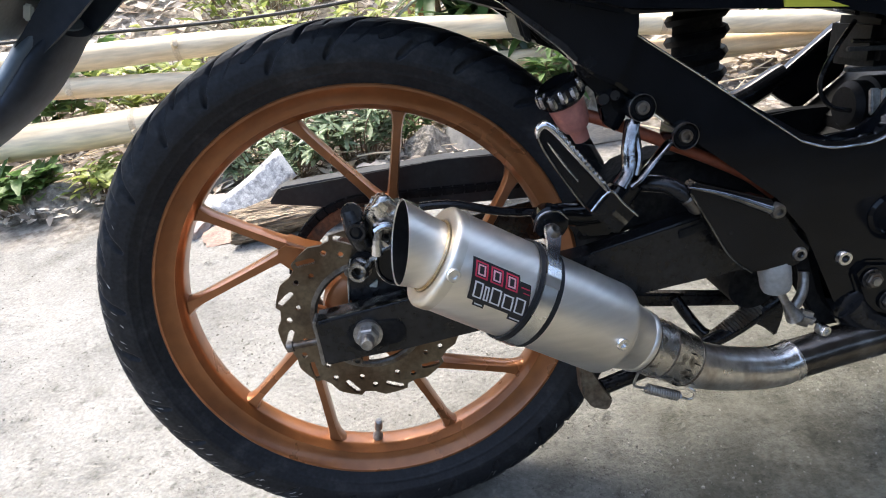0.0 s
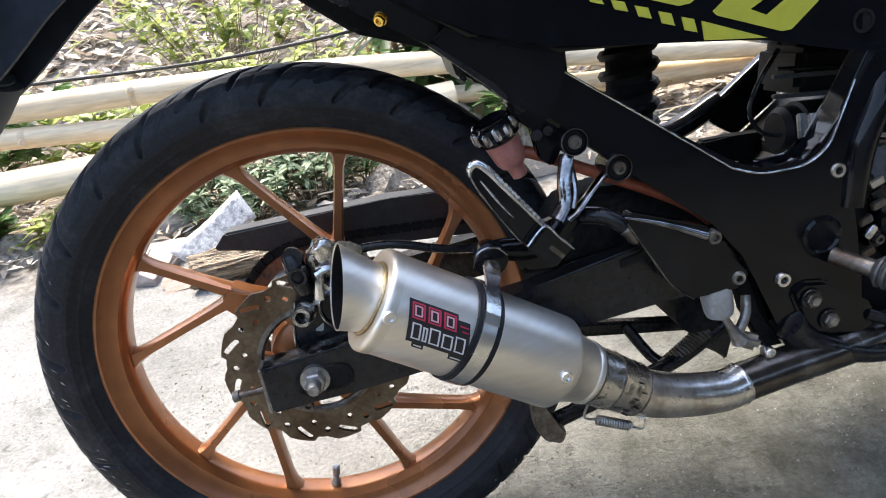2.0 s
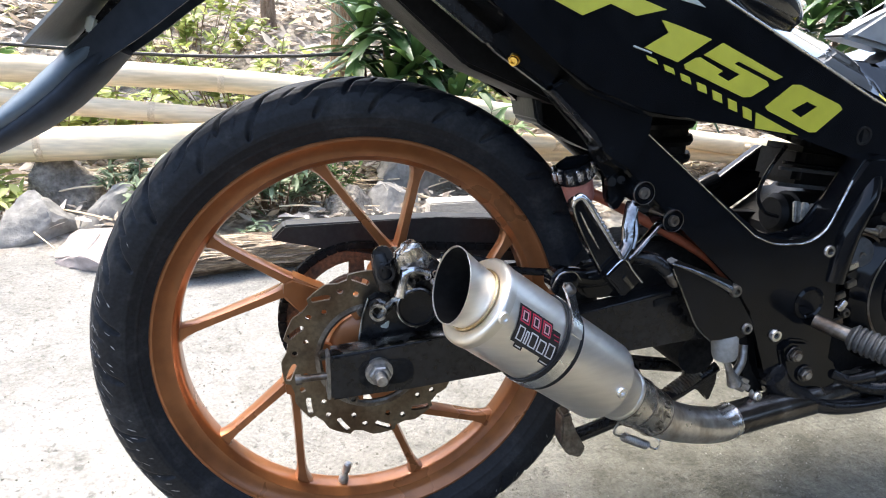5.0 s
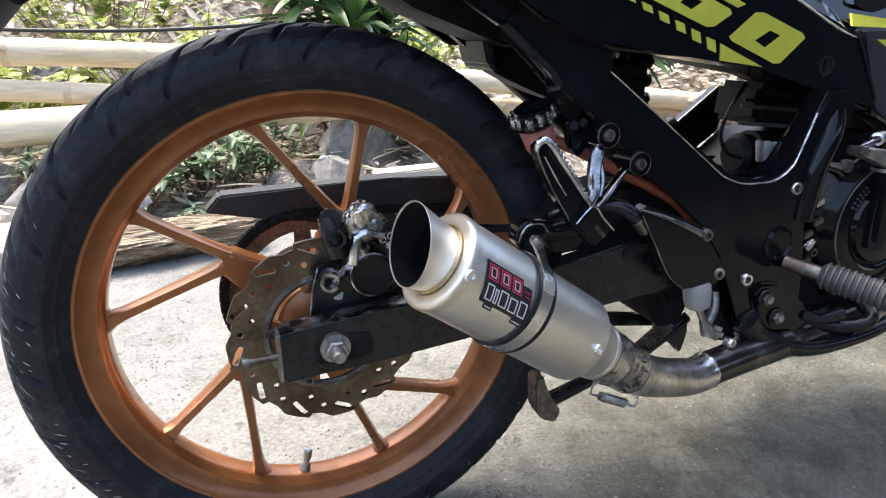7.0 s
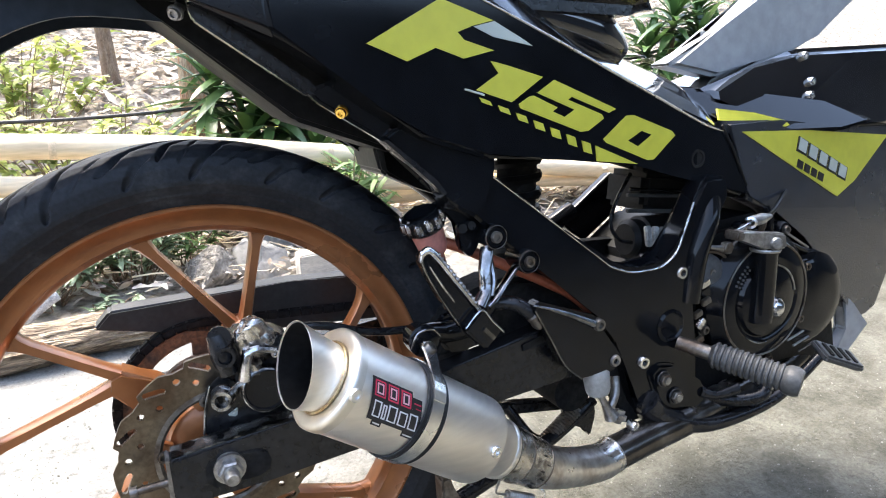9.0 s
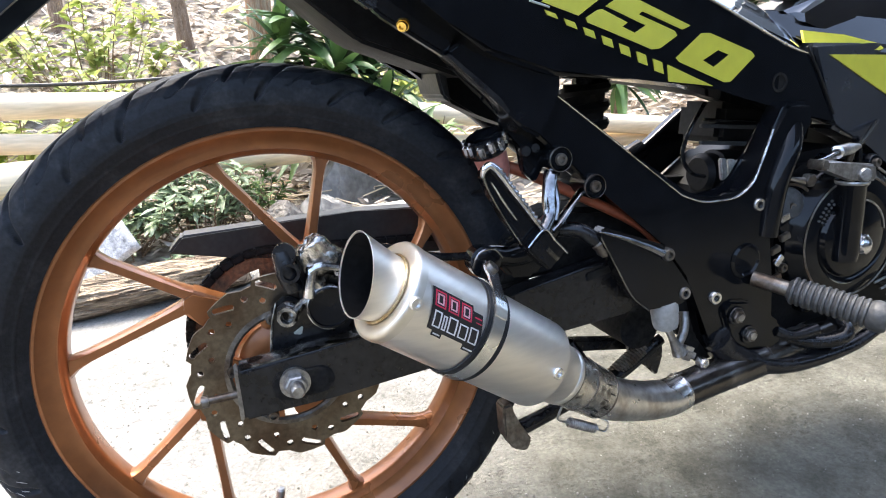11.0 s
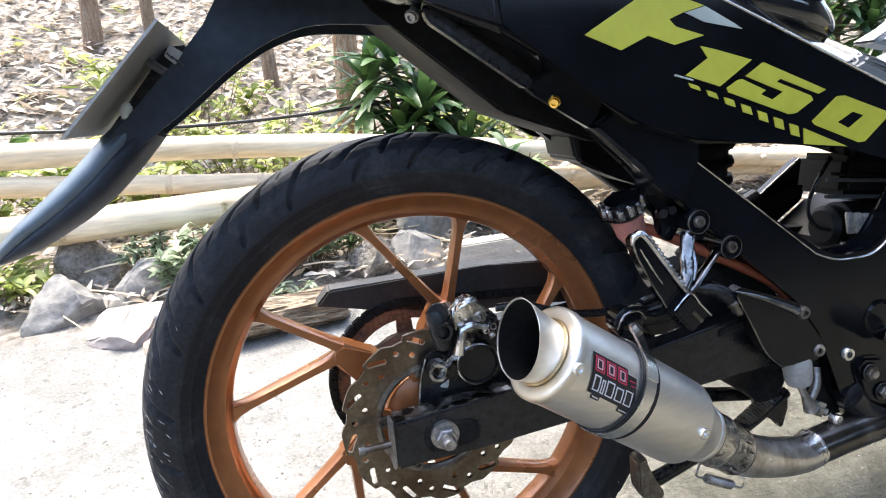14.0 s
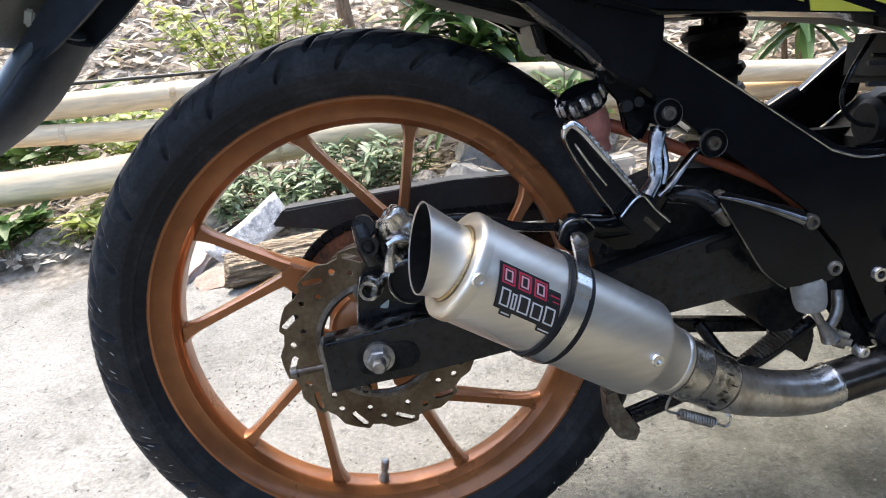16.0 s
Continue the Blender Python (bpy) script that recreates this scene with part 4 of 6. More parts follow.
    shield = part("front_panel", slab([(0.598, 0.276), (0.603, 0.262), (0.650, 0.188), (0.642, 0.179), (0.710, 0.152), (0.776, 0.116), (0.807, 0.089), (0.842, 0.038), (0.912, -0.031), (0.950, -0.040), (0.980, -0.030), (1.060, 0.120), (1.060, 0.250), (0.900, 0.252), (0.700, 0.272)], fy, lambda x, z: fy(x, z) + 0.04, 0.005), GUNMETAL, bike, "glossy dark front side panel")
    part("lower_flap", slab([(0.888, 0.016), (0.915, -0.012), (0.956, -0.050), (0.893, -0.105), (0.880, -0.085), (0.905, -0.050)], -0.070, -0.050, 0.003), SHIELD, shield)
    pr = lambda d: (lambda x, z: fy(x, z) - d)
    dec = part("yellow_decal", slab([(0.625, 0.262), (0.842, 0.160), (0.882, 0.178), (0.960, 0.238), (0.760, 0.256)], pr(0.0015), pr(-0.002)), YELLOW, shield)
    hy = lambda x, z: -0.089 + 0.25 * (z - 0.262) + 9.0 * max(0.0, z - 0.278) ** 2 / 0.3
    hood = part("front_hood", slab([(0.572, 0.291), (0.598, 0.2735), (0.725, 0.2595), (0.820, 0.2515), (0.900, 0.262), (0.800, 0.292), (0.700, 0.306), (0.640, 0.316), (0.590, 0.319), (0.562, 0.312)], hy, lambda x, z: hy(x, z) + 0.03, 0.006, segs=4), BLACK, shield)
    part("yellow_flash", slab([(0.600, 0.2765), (0.604, 0.2900), (0.660, 0.2830), (0.712, 0.2710), (0.719, 0.2650), (0.712, 0.2632)], lambda x, z: hy(x, z) - 0.0012, lambda x, z: hy(x, z) + 0.002), YELLOW, hood)
    for k in range(5):
        x, z = 0.742 + 0.0245 * k, 0.2490 - 0.0105 * k
        part("emblem_shade", slab([(x - 0.002, z + 0.001), (x + 0.021, z - 0.0085), (x + 0.018, z - 0.027), (x - 0.005, z - 0.018)], pr(0.0022), pr(-0.001)), INK, shield)
        part("emblem_bar", slab([(x + 0.001, z - 0.001), (x + 0.0175, z - 0.0085), (x + 0.0145, z - 0.0230), (x - 0.002, z - 0.0160)], pr(0.0034), pr(-0.001)), PALE, shield)
    for k in range(4):
        x, z = 0.742 + 0.0165 * k, 0.2200 - 0.0068 * k
        part("emblem_small_bar", slab([(x, z), (x + 0.012, z - 0.005), (x + 0.010, z - 0.015), (x - 0.002, z - 0.010)], pr(0.0028), pr(-0.001)), INK, shield)
    part("panel_gap", tube([(0.584, face_y(0.584) - 0.002, 0.272), (0.606, face_y(0.606) - 0.002, 0.244), (0.639, -0.098, 0.196)], 0.0014, 6), DARK, shield)
    part("leg_shield", slab([(0.577, 0.345), (0.665, 0.328), (0.788, 0.352), (0.852, 0.380), (0.960, 0.450), (0.760, 0.450), (0.671, 0.385)], -0.020, 0.020, 0.006), SHIELD, shield, "grey inner leg shield")
    part("steering_cowl", slab([(0.600, 0.312), (0.630, 0.300), (0.690, 0.286), (0.770, 0.252), (1.050, 0.246), (1.050, 0.370), (0.790, 0.362), (0.700, 0.338)], lambda x, z: -0.074 + 0.30 * (z - 0.246), 0.066, 0.010, segs=3), COVER, shield)
    for at in ((0.795, -0.0425, 0.352), (0.80, -0.0525, 0.318), (0.792, -0.0580, 0.300)):
        bolt(shield, at, 0.006, POLISHED)
    seat = part("seat", slab([(-0.16, 0.480), (0.05, 0.482), (0.20, 0.452), (0.298, 0.398), (0.470, 0.392), (0.500, 0.405), (0.46, 0.470), (0.10, 0.54), (-0.16, 0.54)], -0.110, 0.110, 0.02, segs=3), SATIN, bike, "black vinyl seat")
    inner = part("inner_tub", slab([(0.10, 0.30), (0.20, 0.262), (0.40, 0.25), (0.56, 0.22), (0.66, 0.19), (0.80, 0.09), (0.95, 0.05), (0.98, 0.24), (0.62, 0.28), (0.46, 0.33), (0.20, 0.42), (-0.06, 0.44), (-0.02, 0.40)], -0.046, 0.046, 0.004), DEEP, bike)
    return side


body_panels()


def tail():
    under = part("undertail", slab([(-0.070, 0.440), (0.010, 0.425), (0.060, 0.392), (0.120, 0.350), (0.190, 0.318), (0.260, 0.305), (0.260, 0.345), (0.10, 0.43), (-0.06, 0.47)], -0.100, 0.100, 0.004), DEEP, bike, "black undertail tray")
    # far side's panel, whose inner face shows under the tail
    part("far_side_panel", slab([(-0.060, 0.412), (-0.015, 0.408), (0.013, 0.398), (0.041, 0.376), (0.071, 0.353), (0.109, 0.324), (0.128, 0.309), (0.162, 0.285), (0.198, 0.262), (0.260, 0.262), (0.300, 0.300), (0.10, 0.44), (-0.06, 0.470)], 0.108, 0.126, 0.003), BLACK, under)
    part("far_panel_lip", tube([(-0.012, 0.106, 0.407), (0.013, 0.105, 0.397), (0.041, 0.105, 0.375), (0.071, 0.105, 0.353), (0.109, 0.105, 0.323)], 0.0022, 8), GUARD, under)
    part("tail_rail", slab([(0.020, 0.404), (0.060, 0.372), (0.110, 0.341), (0.140, 0.319), (0.192, 0.270), (0.190, 0.258), (0.135, 0.303), (0.100, 0.328), (0.050, 0.364), (0.010, 0.394)], 0.030, 0.050, 0.003), BLACK, under)
    part("rail_end", slab([(0.184, 0.270), (0.196, 0.267), (0.200, 0.236), (0.190, 0.243)], -0.020, 0.056, 0.003), GUARD, under)
    # the inside lip of the near panel, a satin step along its lower edge
    part("near_lip", slab([(0.008, 0.392), (0.020, 0.390), (0.101, 0.330), (0.103, 0.322), (0.096, 0.320), (0.012, 0.380)], -0.126, -0.112, 0.002), SATIN, under)
    part("near_step", slab([(0.094, 0.326), (0.102, 0.316), (0.160, 0.279), (0.170, 0.300), (0.120, 0.335)], -0.124, -0.110, 0.003), BLACK, under)
    part("wheel_flap", slab([(0.180, 0.285), (0.192, 0.262), (0.206, 0.236), (0.236, 0.221), (0.264, 0.209), (0.296, 0.198), (0.308, 0.205), (0.308, 0.290), (0.20, 0.300)], 0.004, 0.044, 0.004), DEEP, under)
    part("subframe_plate", slab([(0.156, 0.284), (0.170, 0.270), (0.201, 0.243), (0.214, 0.226), (0.226, 0.214), (0.246, 0.203), (0.258, 0.222), (0.266, 0.245), (0.266, 0.275), (0.260, 0.290), (0.180, 0.298)], -0.132, -0.100, 0.003), BLACK, under)
    part("plate_edge", slab([(0.155, 0.2815), (0.160, 0.2815), (0.205, 0.2425), (0.214, 0.230), (0.211, 0.228), (0.199, 0.241)], -0.1345, -0.120, 0.001), SATIN, under)
    part("reservoir_bracket", slab([(0.214, 0.232), (0.246, 0.226), (0.262, 0.200), (0.262, 0.172), (0.252, 0.158), (0.240, 0.168), (0.238, 0.196), (0.222, 0.208)], -0.104, -0.092, 0.002), BLACK, under)
    for at, r in (((0.240, -0.106, 0.190), 0.0055), ((0.250, -0.106, 0.192), 0.0050), ((0.229, -0.106, 0.216), 0.0065)):
        bolt(under, at, r, SATIN, (-0.1, -1, 0.1), "bolt", 0.005, False)
    for at in ((0.122, -0.124, 0.3065), (0.000, -0.118, 0.385)):
        bolt(under, at, 0.0048, GOLD if at[0] > 0.05 else ALLOY, (-0.55, -0.8, -0.35), "bolt", 0.003)
        part("bolt_spacer", lathe([(0.0054, 0), (0.0064, 0.002), (0.0054, 0.004), (0.0038, 0.006), (0.0044, 0.012), (0.004, 0.030)], at, (0.45, 0.75, 0.55), 18), GOLD if at[0] > 0.05 else ALLOY, under)
    part("far_bolt", lathe([(0.0040, 0), (0.0050, 0.0015), (0.0040, 0.003), (0.0030, 0.004), (0.0034, 0.010), (0.0003, 0.011)], (0.112, 0.104, 0.318), (-0.35, -0.5, -0.8), 18), GOLD, under)
    wide = lambda s: (lambda x, z: s * (0.040 + 0.02 * max(0, x + 0.2)))
    under_line = [(p.x, p.z) for p in smooth_line([(-0.290, 0, 0.2620), (-0.274, 0, 0.2730), (-0.206, 0, 0.318), (-0.150, 0, 0.360), (-0.105, 0, 0.384), (-0.059, 0, 0.392), (0.030, 0, 0.384)], 4)]
    upper = [(0.030, 0.420), (-0.140, 0.470), (-0.156, 0.418), (-0.170, 0.396), (-0.190, 0.376), (-0.262, 0.306), (-0.290, 0.277)]
    wall = under_line + upper
    inset = lambda d: (lambda x, z: wide(1)(x, z) - d)
    guard = part("rear_mudguard", slab(wall, wide(-1), lambda x, z: -inset(0.006)(x, z), 0.0015, segs=2), FENDER, bike, "black plastic rear mudguard with sky sheen painted on its tip")
    part("far_wall", slab(wall, inset(0.006), wide(1), 0.0015, segs=2), FENDER, guard)
    part("crown", slab(upper + [(x + 0.006, z - 0.007) for x, z in reversed(upper)], lambda x, z: -inset(0.005)(x, z), inset(0.005)), FENDER, guard)
    ridge = [(-0.236, 0.3200), (-0.262, 0.2955), (-0.287, 0.2720), (-0.315, 0.2505), (-0.354, 0.2255), (-0.394, 0.1965)]
    girth = [0.036, 0.044, 0.044, 0.040, 0.029, 0.006]
    # The tip's paler colour carries a reflection on the same dark plastic.
    part("mudguard_tip", tube([(x, 0, z) for x, z in ridge], girth, 40, squash=0.40), TIP_SHEEN, guard, "glossy tip with its sky reflection painted blue-grey")
    part("tip_skirt", tube([(x + 0.0055, 0, z - 0.0085 + 0.002 * k / 5) for k, (x, z) in enumerate(ridge[:5])] + [(-0.384, 0, 0.2005)], [r + 0.0012 for r in girth], 40, squash=0.34), FENDER, guard)
    part("plate_bracket", slab([(-0.258, 0.300), (-0.272, 0.310), (-0.208, 0.384), (-0.190, 0.385)], 0.000, 0.030, 0.002), SATIN, guard)
    tab = part("reflector_tab", slab([(-0.200, 0.381), (-0.190, 0.374), (-0.198, 0.364), (-0.206, 0.372)], -0.046, -0.043, 0.0006), CUP, guard)
    for k in range(3):
        part("tab_slot", box((-0.2010 + 0.0036 * k, -0.0465, 0.3715 - 0.0030 * k), (0.0016, 0.002, 0.007), 0, (0, -40, 0)), INK, tab)
    # plate on its bracket, seen edge-on
    bm = bmesh.new()
    p0, p1 = Vector((-0.2815, 0, 0.309)), Vector((-0.199, 0, 0.394))
    w = (p1 - p0).normalized()
    nrm = Vector((-w.z, 0, w.x))
    for y in (-0.10, 0.10):
        for p in (p0, p1):
            for k in (0, 1):
                bm.verts.new(p + nrm * 0.0025 * k + Vector((0, y, 0)))
    v = list(bm.verts)
    for f in ((0, 1, 3, 2), (4, 6, 7, 5), (0, 4, 5, 1), (2, 3, 7, 6), (0, 2, 6, 4), (1, 5, 7, 3)):
        bm.faces.new([v[i] for i in f])
    part("number_plate", bm, CUP, guard, "grey backing of the number plate", smooth=False)
    part("plate_clip", box((-0.245, -0.039, 0.328), (0.015, 0.004, 0.009), 0.003, (0, -70, 0)), PALE, guard)
    part("plate_bolt", tube([(-0.225, -0.03, 0.372), (-0.200, -0.035, 0.352)], 0.004, 8, steps=1), GREYRUB, guard)


tail()


def frame_parts():
    fr = part("main_frame", slab([(0.195, 0.262), (0.235, 0.262), (0.249, 0.253), (0.335, 0.189), (0.413, 0.130), (0.430, 0.122), (0.451, 0.118), (0.483, 0.120), (0.503, 0.133), (0.515, 0.158), (0.545, 0.215), (0.580, 0.215), (0.585, 0.190), (0.560, 0.155), (0.535, 0.110),
                                   (0.528, 0.067), (0.546, 0.011), (0.550, -0.070), (0.530, -0.098), (0.480, -0.080), (0.450, -0.040), (0.425, 0.044), (0.396, 0.082), (0.321, 0.139), (0.218, 0.228)], -0.122, -0.090, 0.005), BLACK, bike, "glossy black side frame")
    # Thin chrome lines paint the highlights along the black frame's rim.
    part("frame_edge_glint", tube([(0.247, -0.1228, 0.2555), (0.330, -0.1228, 0.1925), (0.411, -0.1228, 0.1300)], 0.0010, 8, steps=1), CHROME, fr)
    part("frame_lip_glint", tube([(0.411, -0.1228, 0.1300), (0.436, -0.1228, 0.1205), (0.460, -0.1228, 0.1185), (0.484, -0.1228, 0.1205), (0.504, -0.1228, 0.1335), (0.516, -0.1222, 0.158), (0.530, -0.120, 0.188)], 0.0013, 8), CHROME, fr)
    part("frame_tube", tube([(0.570, -0.10, 0.205), (0.556, -0.118, 0.170), (0.538, -0.120, 0.125), (0.531, -0.118, 0.070)], 0.013, 16), BLACK, fr)
    for at, r in (((0.5150, -0.118, 0.1075), 0.0078), ((0.4600, -0.120, 0.009), 0.0078)):
        bolt(fr, at, r, POLISHED)
    part("pivot_cap", lathe([(0.020, 0), (0.020, 0.005), (0.017, 0.007), (0.015, 0.005), (0.0003, 0.005)], (0.500, -0.118, 0.046), (0, -1, 0), 32), BLACK, fr)
    part("pivot_filler", slab([(0.215, 0.046), (0.440, 0.060), (0.440, 0.095), (0.390, 0.112), (0.300, 0.122), (0.262, 0.112), (0.235, 0.085)], -0.075, -0.020, 0.006), DARK, fr)
    part("lower_web", slab([(0.415, 0.035), (0.480, 0.035), (0.485, -0.075), (0.452, -0.075), (0.432, -0.030)], -0.104, -0.088, 0.003), DARK, fr)
    # far side rail seen through the gaps
    part("far_rail", tube([(0.24, 0.10, 0.250), (0.413, 0.10, 0.125), (0.52, 0.10, 0.15)], 0.014, 12), BLACK, fr)
    # far side of the frame, seen through the openings
    part("far_brace", slab([(0.495, 0.138), (0.582, 0.201), (0.606, 0.192), (0.590, 0.140), (0.538, 0.105), (0.512, 0.122)], 0.092, 0.108, 0.003), BLACK, fr)
    part("far_brace_edge", tube([(0.497, 0.091, 0.140), (0.540, 0.091, 0.171), (0.581, 0.091, 0.200)], 0.0022, 8), SATIN, fr)
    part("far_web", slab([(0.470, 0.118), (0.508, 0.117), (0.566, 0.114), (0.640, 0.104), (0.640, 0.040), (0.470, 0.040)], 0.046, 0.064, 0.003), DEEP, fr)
    return fr


frame_parts()


def shock():
    s = part("rear_shock", lathe([(0.012, 0), (0.012, 0.17)], (0.366, 0.01, 0.085), (0.06, 0, 1), 20), SATIN, bike, "black rear shock absorber with coil spring")
    coil(((0.368, 0.01, 0.105), (0.376, 0.01, 0.250)), 0.026, 7, 0.0062, s, DEEP)
    part("spring_core", lathe([(0.024, 0), (0.024, 0.14)], (0.368, 0.01, 0.105), (0.055, 0, 1), 24), DARK, s)


shock()


def passenger_rest():
    br = part("footrest_bracket", tube([(0.262, -0.118, 0.170), (0.259, -0.121, 0.163), (0.254, -0.126, 0.146), (0.252, -0.130, 0.130), (0.242, -0.134, 0.118)], [0.0072, 0.0072, 0.0066, 0.0068, 0.0085], 14, squash=0.5), DARKCHROME, bike, "bright alloy passenger footrest bracket")
    part("bracket_arm", tube([(0.295, -0.119, 0.147), (0.288, -0.122, 0.143), (0.276, -0.127, 0.134), (0.262, -0.130, 0.121), (0.250, -0.133, 0.116)], [0.0052, 0.0052, 0.0048, 0.0056, 0.008], 14, squash=0.5), DARKCHROME, br)
    part("bracket_web", slab([(0.256, 0.150), (0.268, 0.134), (0.262, 0.122), (0.248, 0.120)], -0.128, -0.122, 0.002), BLACK, br)
    part("bracket_rib", tube([(0.264, -0.116, 0.166), (0.264, -0.126, 0.140), (0.259, -0.130, 0.124)], 0.003, 8), DARKCHROME, br)
    part("bracket_foot", tube([(0.256, -0.126, 0.118), (0.238, -0.124, 0.098), (0.212, -0.124, 0.094), (0.188, -0.132, 0.100), (0.177, -0.140, 0.099)], [0.012, 0.012, 0.011, 0.010, 0.011], 14), BLACK, br)
    part("foot_web", slab([(0.205, 0.108), (0.246, 0.118), (0.262, 0.096), (0.238, 0.070), (0.212, 0.072), (0.200, 0.088)], -0.128, -0.112, 0.004), BLACK, br)
    part("hanger_boss", lathe([(0.0135, -0.012), (0.0150, 0.0), (0.0150, 0.008), (0.0120, 0.010), (0.0003, 0.010)], (0.177, -0.142, 0.099), (0, -1, 0.05), 28), BLACK, br)
    part("boss_wire", tube([(0.160, -0.160, 0.098), (0.166, -0.162, 0.112), (0.180, -0.162, 0.114), (0.190, -0.158, 0.104)], 0.0011, 6), DARKCHROME, br)
    for at in ((0.2672, -0.1230, 0.1815), (0.3045, -0.1230, 0.1515)):
        part("boss", lathe([(0.0112, -0.026), (0.0124, -0.004), (0.0124, 0.004), (0.0108, 0.006), (0.0094, 0.004), (0.0003, 0.004)], at, (0, -1, 0), 28), BLACK, br)
        bolt(br, (at[0], at[1] - 0.004, at[2]), 0.0060, IRON, tall=0.0040)
        part("boss_ring", lathe([(0.0106, 0.0050), (0.0116, 0.0058), (0.0120, 0.0045), (0.0112, 0.0040)], at, (0, -1, 0), 28, closed=True), IRON, br)
    # folded footrest: a black blade with a bright rounded edge
    peg = part("passenger_footrest", slab([(0.168, 0.187), (0.176, 0.189), (0.190, 0.170), (0.205, 0.150), (0.219, 0.130), (0.212, 0.116), (0.202, 0.116), (0.186, 0.141), (0.173, 0.166), (0.166, 0.181)], -0.176, -0.162, 0.002), BLACK, bike, "folded alloy passenger footrest")
    part("peg_edge", tube([(0.1665, -0.176, 0.181), (0.1675, -0.178, 0.1875), (0.173, -0.179, 0.1905), (0.181, -0.179, 0.183), (0.191, -0.179, 0.1690), (0.205, -0.179, 0.1500), (0.220, -0.179, 0.1290)], [0.0022, 0.0036, 0.0042, 0.0042, 0.0038, 0.0036, 0.0030], 12, squash=0.8), CHROME, peg)
    part("peg_lip", tube([(0.1665, -0.177, 0.183), (0.1700, -0.177, 0.172), (0.178, -0.177, 0.156), (0.190, -0.177, 0.135), (0.200, -0.177, 0.119)], [0.0016, 0.0014, 0.0012, 0.0010, 0.0010], 8), DARKCHROME, peg)
    part("peg_groove", tube([(0.174, -0.177, 0.176), (0.184, -0.177, 0.159), (0.196, -0.177, 0.141)], [0.0006, 0.0011, 0.0006], 6), CHROME, peg)
    for k in range(13):
        t = k / 12
        part("tooth", box((0.1810 + 0.034 * t, -0.180, 0.1865 - 0.048 * t), (0.0022, 0.007, 0.0030), 0.0006, (0, 55, 0)), CHROME, peg)
    block = part("peg_block", box((0.2215, -0.172, 0.112), (0.031, 0.024, 0.024), 0.002, (0, 47, 0)), BLACK, peg)
    part("block_edge", tube([(0.203, -0.184, 0.117), (0.219, -0.184, 0.131), (0.230, -0.184, 0.119), (0.241, -0.184, 0.107)], 0.0010, 6), CHROME, block)
    part("block_slot", box((0.226, -0.1845, 0.108), (0.016, 0.002, 0.004), 0.0006, (0, 47, 0)), DARKCHROME, block)
    part("stop_rubber", tube([(0.270, -0.110, 0.110), (0.290, -0.122, 0.108), (0.306, -0.128, 0.096)], 0.008, 12), SATIN, br)
    part("banjo_end", lathe([(0.0055, 0), (0.0075, 0.004), (0.0060, 0.010), (0.0070, 0.014), (0.0045, 0.020)], (0.304, -0.129, 0.098), (0.6, -0.1, -0.9), 14), IRON, br)


passenger_rest()


